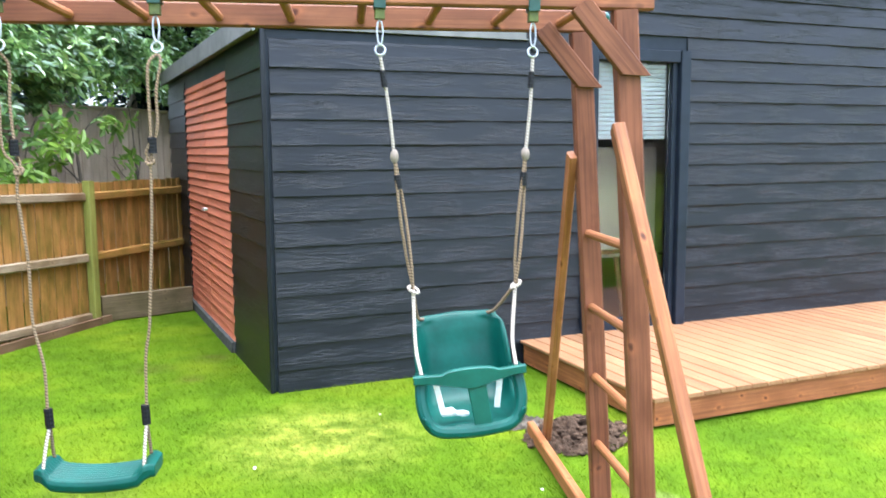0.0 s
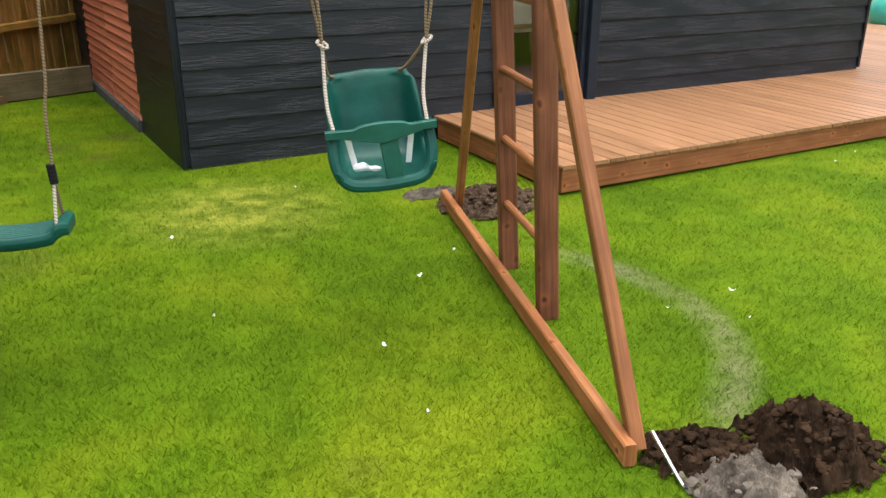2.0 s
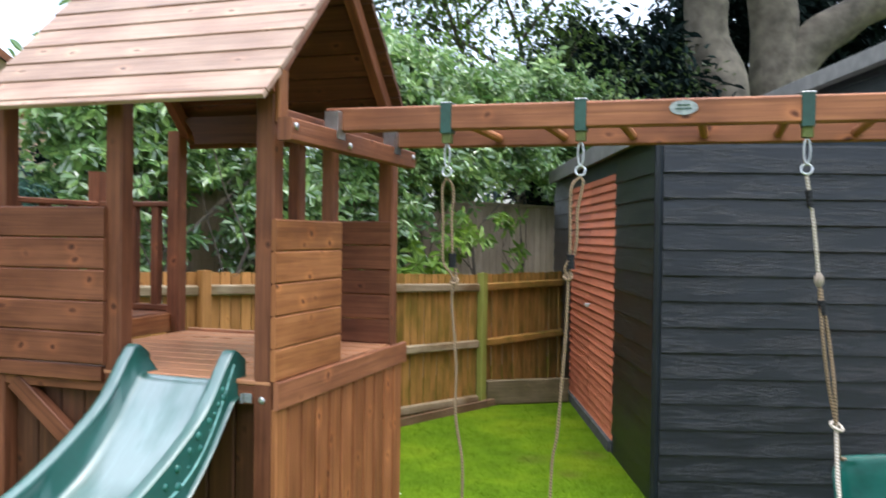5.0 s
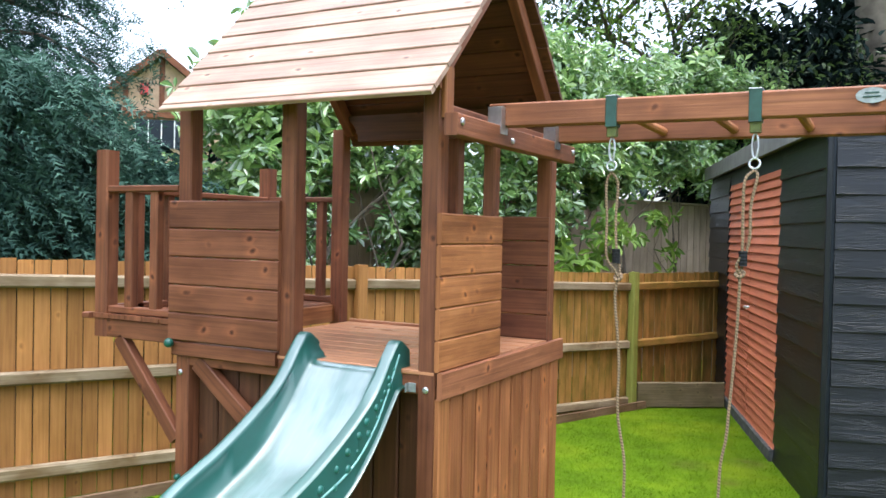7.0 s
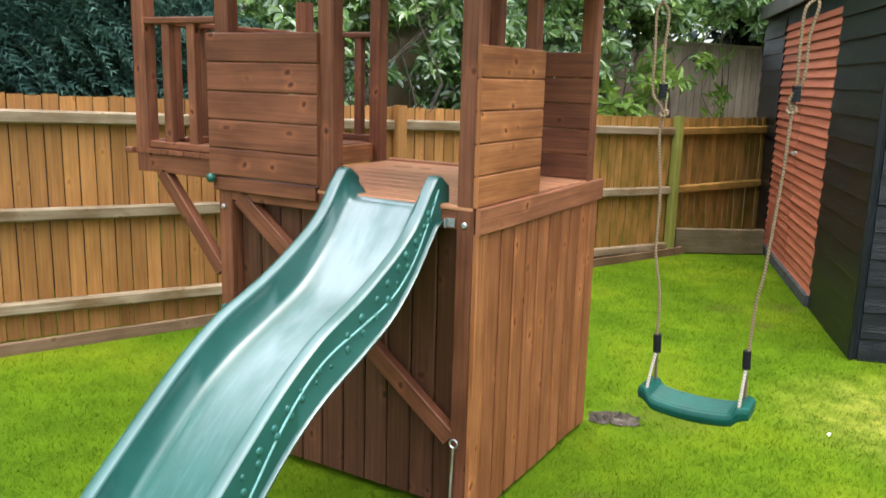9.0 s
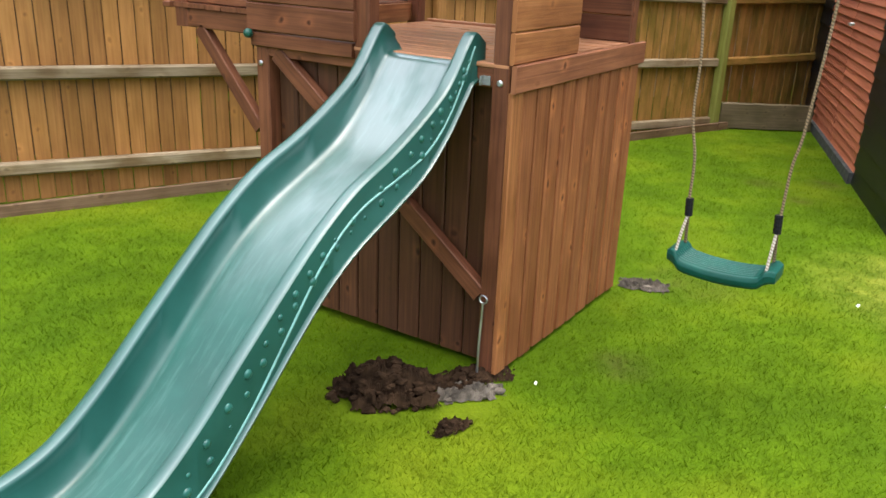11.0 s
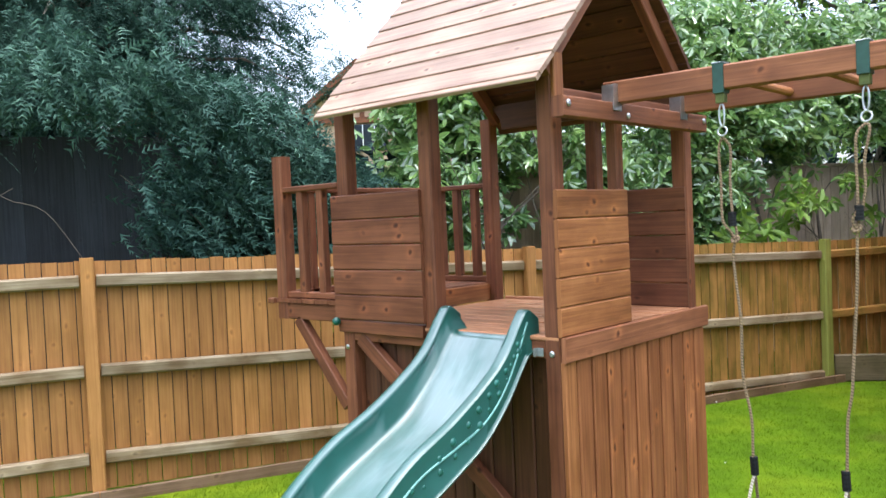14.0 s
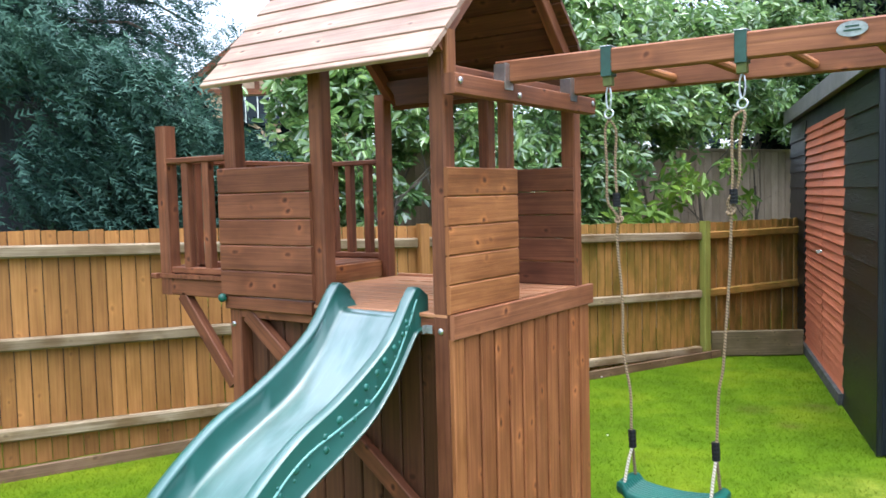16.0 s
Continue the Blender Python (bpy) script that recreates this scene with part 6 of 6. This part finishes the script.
    for s, z, ds, dz in ((0.56, 1.5, -0.75, 0.75), (0.15, 2.0, -0.35, -0.12), (1.45, 1.6, -0.6, 0.5)):
        tube(bm, smooth_line([behind(s, 0.7, z), behind(s + ds * 0.3, 0.75, z + dz * 0.45), behind(s + ds * 0.65, 0.85, z + dz * 0.6), behind(s + ds, 1.0, z + dz)], 4), 0.0025, 5)
    tagged(link_mesh("dead_twigs", bm, TWIG), "bare dead twigs under the yew", "twigs", kind="stuff")


build_yew()


def build_tall_trees():
    rnd = random.Random(5)
    for i, at in enumerate(((1.45, 11.4, 0), (2.25, 12.4, 0))):
        tree = tagged(empty("beech_tree", at), "tall grey-barked tree with a leafy overhanging crown", "tree")
        bm = bmesh.new()
        tips = []
        if i == 0:
            pts = smooth_line([(0, 0, 0), (-0.02, 0, 2.6), (-0.06, 0, 4.0), (-0.27, 0, 4.85), (-0.32, 0, 5.75), (-0.3, 0, 7.5)], 5)
            tube(bm, pts, [0.5 - 0.17 * min(1, k / 16) for k in range(len(pts))], 22)
        else:
            pts = smooth_line([(0, 0, 0), (0.02, 0, 2.6), (0.03, 0, 4.1), (-0.08, 0, 5.4), (-0.15, 0, 6.2), (-0.2, 0, 7.8)], 5)
            tube(bm, pts, [0.42 - 0.18 * max(0, k - 12) / 14 for k in range(len(pts))], 22)
            fork = smooth_line([(0.05, 0, 4.2), (0.45, 0, 4.85), (1.1, 0.1, 5.35), (1.9, 0.2, 5.9), (2.6, 0.2, 7.2)], 5)
            tube(bm, fork, [0.36 - 0.005 * k for k in range(len(fork))], 18)
        pts = [pts[0], pts[5], pts[10], pts[15], pts[20], pts[25]]
        for k in range(7):
            a = k * 0.9 + 2.0
            limb(bm, pts[4] + (pts[5] - pts[4]) * (k / 7), (math.cos(a), math.sin(a) * 0.8 - 0.35, 0.35), 3.2, 0.13, 2, rnd, tips)
        if i == 0:
            # long boughs reaching out over the hedge
            for k in range(6):
                limb(bm, pts[4] + (pts[5] - pts[4]) * 0.12 * k, (-1, -0.35 + 0.2 * k, 0.02 + 0.05 * k), 3.4, 0.085, 2, rnd, tips)
        for v in bm.verts:
            # swellings, flutes and old branch scars
            q = Vector((v.co.x * 2.6, v.co.y * 2.6, v.co.z * 1.1))
            v.co += Vector((noise.noise(q), noise.noise(q + Vector((9, 0, 0))), 0)) * 0.1
        part("trunk", bm, BARK, tree, "", True)
        cs = [(p.x, p.y, p.z, rnd.uniform(0.4, 0.8)) for p in tips]
        leaf_cloud("leaves", cs, 0.12, 15000 if i == 0 else 9000, BEECH, tree, (1.0, 0.5), 0.3, 40 + i, 0.28)
    # dark evergreen behind the shed
    for at, size, mid, n, sd in (((-0.25, 10.6, 0), (1.35, 0.8, 1.9), 3.1, 28000, 50), ((2.0, 13.9, 0), (2.2, 0.8, 2.2), 4.9, 18000, 51), ((4.6, 14.2, 0), (2.0, 1.0, 2.0), 4.4, 10000, 52)):
        tree = tagged(empty("dark_evergreen", at), "very dark evergreen bush behind the shed", "bush")
        bm = bmesh.new()
        tube(bm, [(0, 0, 0), (0.05, 0, 2.0), (0, 0, mid + 1.4)], [0.16, 0.12, 0.05], 8)
        part("trunk", bm, TWIG, tree)
        cs = []
        for _ in range(150):
            v = Vector((rnd.gauss(0, 1), rnd.gauss(0, 1), rnd.gauss(0, 1))).normalized() * rnd.uniform(0.4, 1.0)
            cs.append((v.x * size[0], v.y * size[1], mid + v.z * size[2], rnd.uniform(0.25, 0.45)))
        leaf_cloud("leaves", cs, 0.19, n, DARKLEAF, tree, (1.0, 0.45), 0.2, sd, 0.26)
    # overhanging leafy boughs seen against the sky
    for at, n, sd, mat_ in (((-2.2, 9.0, 0), 5200, 55, BEECH), ((-1.5, 9.8, 0), 5200, 56, BEECH), ((-2.6, 10.2, -1.3), 3600, 57, LIME)):
        tree = tagged(empty("young_tree", at), "leafy young tree rising behind the hedge", "tree")
        bm = bmesh.new()
        tips = []
        limb(bm, (0, 0, 0), (0.05, 0, 1), 4.2, 0.09, 0, rnd, tips)
        for k in range(7):
            a = k * 0.95
            limb(bm, (0.05, 0, 2.6 + 0.35 * k), (math.cos(a), math.sin(a), 0.45), 1.7, 0.04, 2, rnd, tips)
        part("trunk", bm, TWIG, tree)
        cs = [(p.x, p.y, p.z, rnd.uniform(0.22, 0.5)) for p in tips[2:]]
        leaf_cloud("leaves", cs, 0.10, n, mat_, tree, (1.0, 0.5), 0.3, sd, 0.24)
    # far belt of trees round the gardens
    cs = []
    for k in range(150):
        a = radians(-30 + 240 * k / 150 + rnd.uniform(-1, 1))
        d = rnd.uniform(34, 46)
        if radians(128) < a < radians(146):
            continue
        for z in range(3):
            cs.append((math.cos(a) * d, math.sin(a) * d, 1.2 + z * 1.6 + rnd.uniform(-0.5, 0.5), rnd.uniform(1.2, 2.2)))
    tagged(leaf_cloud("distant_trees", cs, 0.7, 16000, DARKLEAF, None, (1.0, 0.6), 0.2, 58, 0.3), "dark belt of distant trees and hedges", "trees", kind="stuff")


build_tall_trees()


# ---- grass blades ----
def build_grass():
    rng = np.random.default_rng(3)
    n = 700000
    # denser near the path, thinner further off
    r = 0.1 + 10.6 * rng.random(n) ** 1.15
    a = np.radians(np.where(rng.random(n) < 0.88, rng.uniform(-10, 190, n), rng.uniform(190, 350, n)))
    x, y = 1.4 + r * np.cos(a), -2.5 + r * np.sin(a)
    keep = ~((x > -1.17) & (x < -0.06) & (y > 0.06) & (y < 1.12))
    rel = np.stack([x - 3.25, y - 2.02], -1)
    c, s = math.cos(radians(17.2)), math.sin(radians(17.2))
    dx, dy = rel[:, 0] * c + rel[:, 1] * s, -rel[:, 0] * s + rel[:, 1] * c
    keep &= ~((dx > 0.0) & (dx < 9.4) & (dy > 0.0))
    bxr = np.stack([x - BX, y - BY], -1)
    keep &= ~((bxr @ np.array([V.y, -V.x]) * 1.0 > -0.02) & (bxr @ np.array([-U.y, U.x]) > -0.02))
    keep &= ((x - F0.x) * FN.x + (y - F0.y) * FN.y) < -0.06
    for hx, hy, hr in ((3.11, -0.60, 0.17), (2.83, -0.70, 0.15), (-0.28, -0.38, 0.19), (2.80, 1.98, 0.27), (0.1, 1.33, 0.14), (0.0, -0.2, 0.13)):
        keep &= (x - hx) ** 2 + (y - hy) ** 2 > hr * hr * rng.uniform(0.5, 1.2, n)
    x, y = x[keep], y[keep]
    n = len(x)
    h = rng.uniform(0.008, 0.021, n)
    t = rng.uniform(0, 2 * np.pi, n)
    lean = rng.uniform(0.5, 2.0, n) * h
    w = rng.uniform(0.0011, 0.0023, n)
    lt = rng.uniform(0, 2 * np.pi, n)
    v = np.zeros((n, 3, 3))
    v[:, 0] = np.stack([x - np.cos(t) * w, y - np.sin(t) * w, np.full(n, -0.006)], -1)
    v[:, 1] = np.stack([x + np.cos(t) * w, y + np.sin(t) * w, np.full(n, -0.006)], -1)
    v[:, 2] = np.stack([x + np.cos(lt) * lean, y + np.sin(lt) * lean, h], -1)
    me = bpy.data.meshes.new("grass")
    me.vertices.add(3 * n)
    me.vertices.foreach_set("co", v.ravel())
    me.loops.add(3 * n)
    me.loops.foreach_set("vertex_index", np.arange(3 * n, dtype=np.int32))
    me.polygons.add(n)
    me.polygons.foreach_set("loop_start", np.arange(0, 3 * n, 3, dtype=np.int32))
    me.update(calc_edges=True)
    me.materials.append(BLADES)
    tagged(new("grass", me), "short mown green grass blades", "grass", kind="stuff")


build_grass()
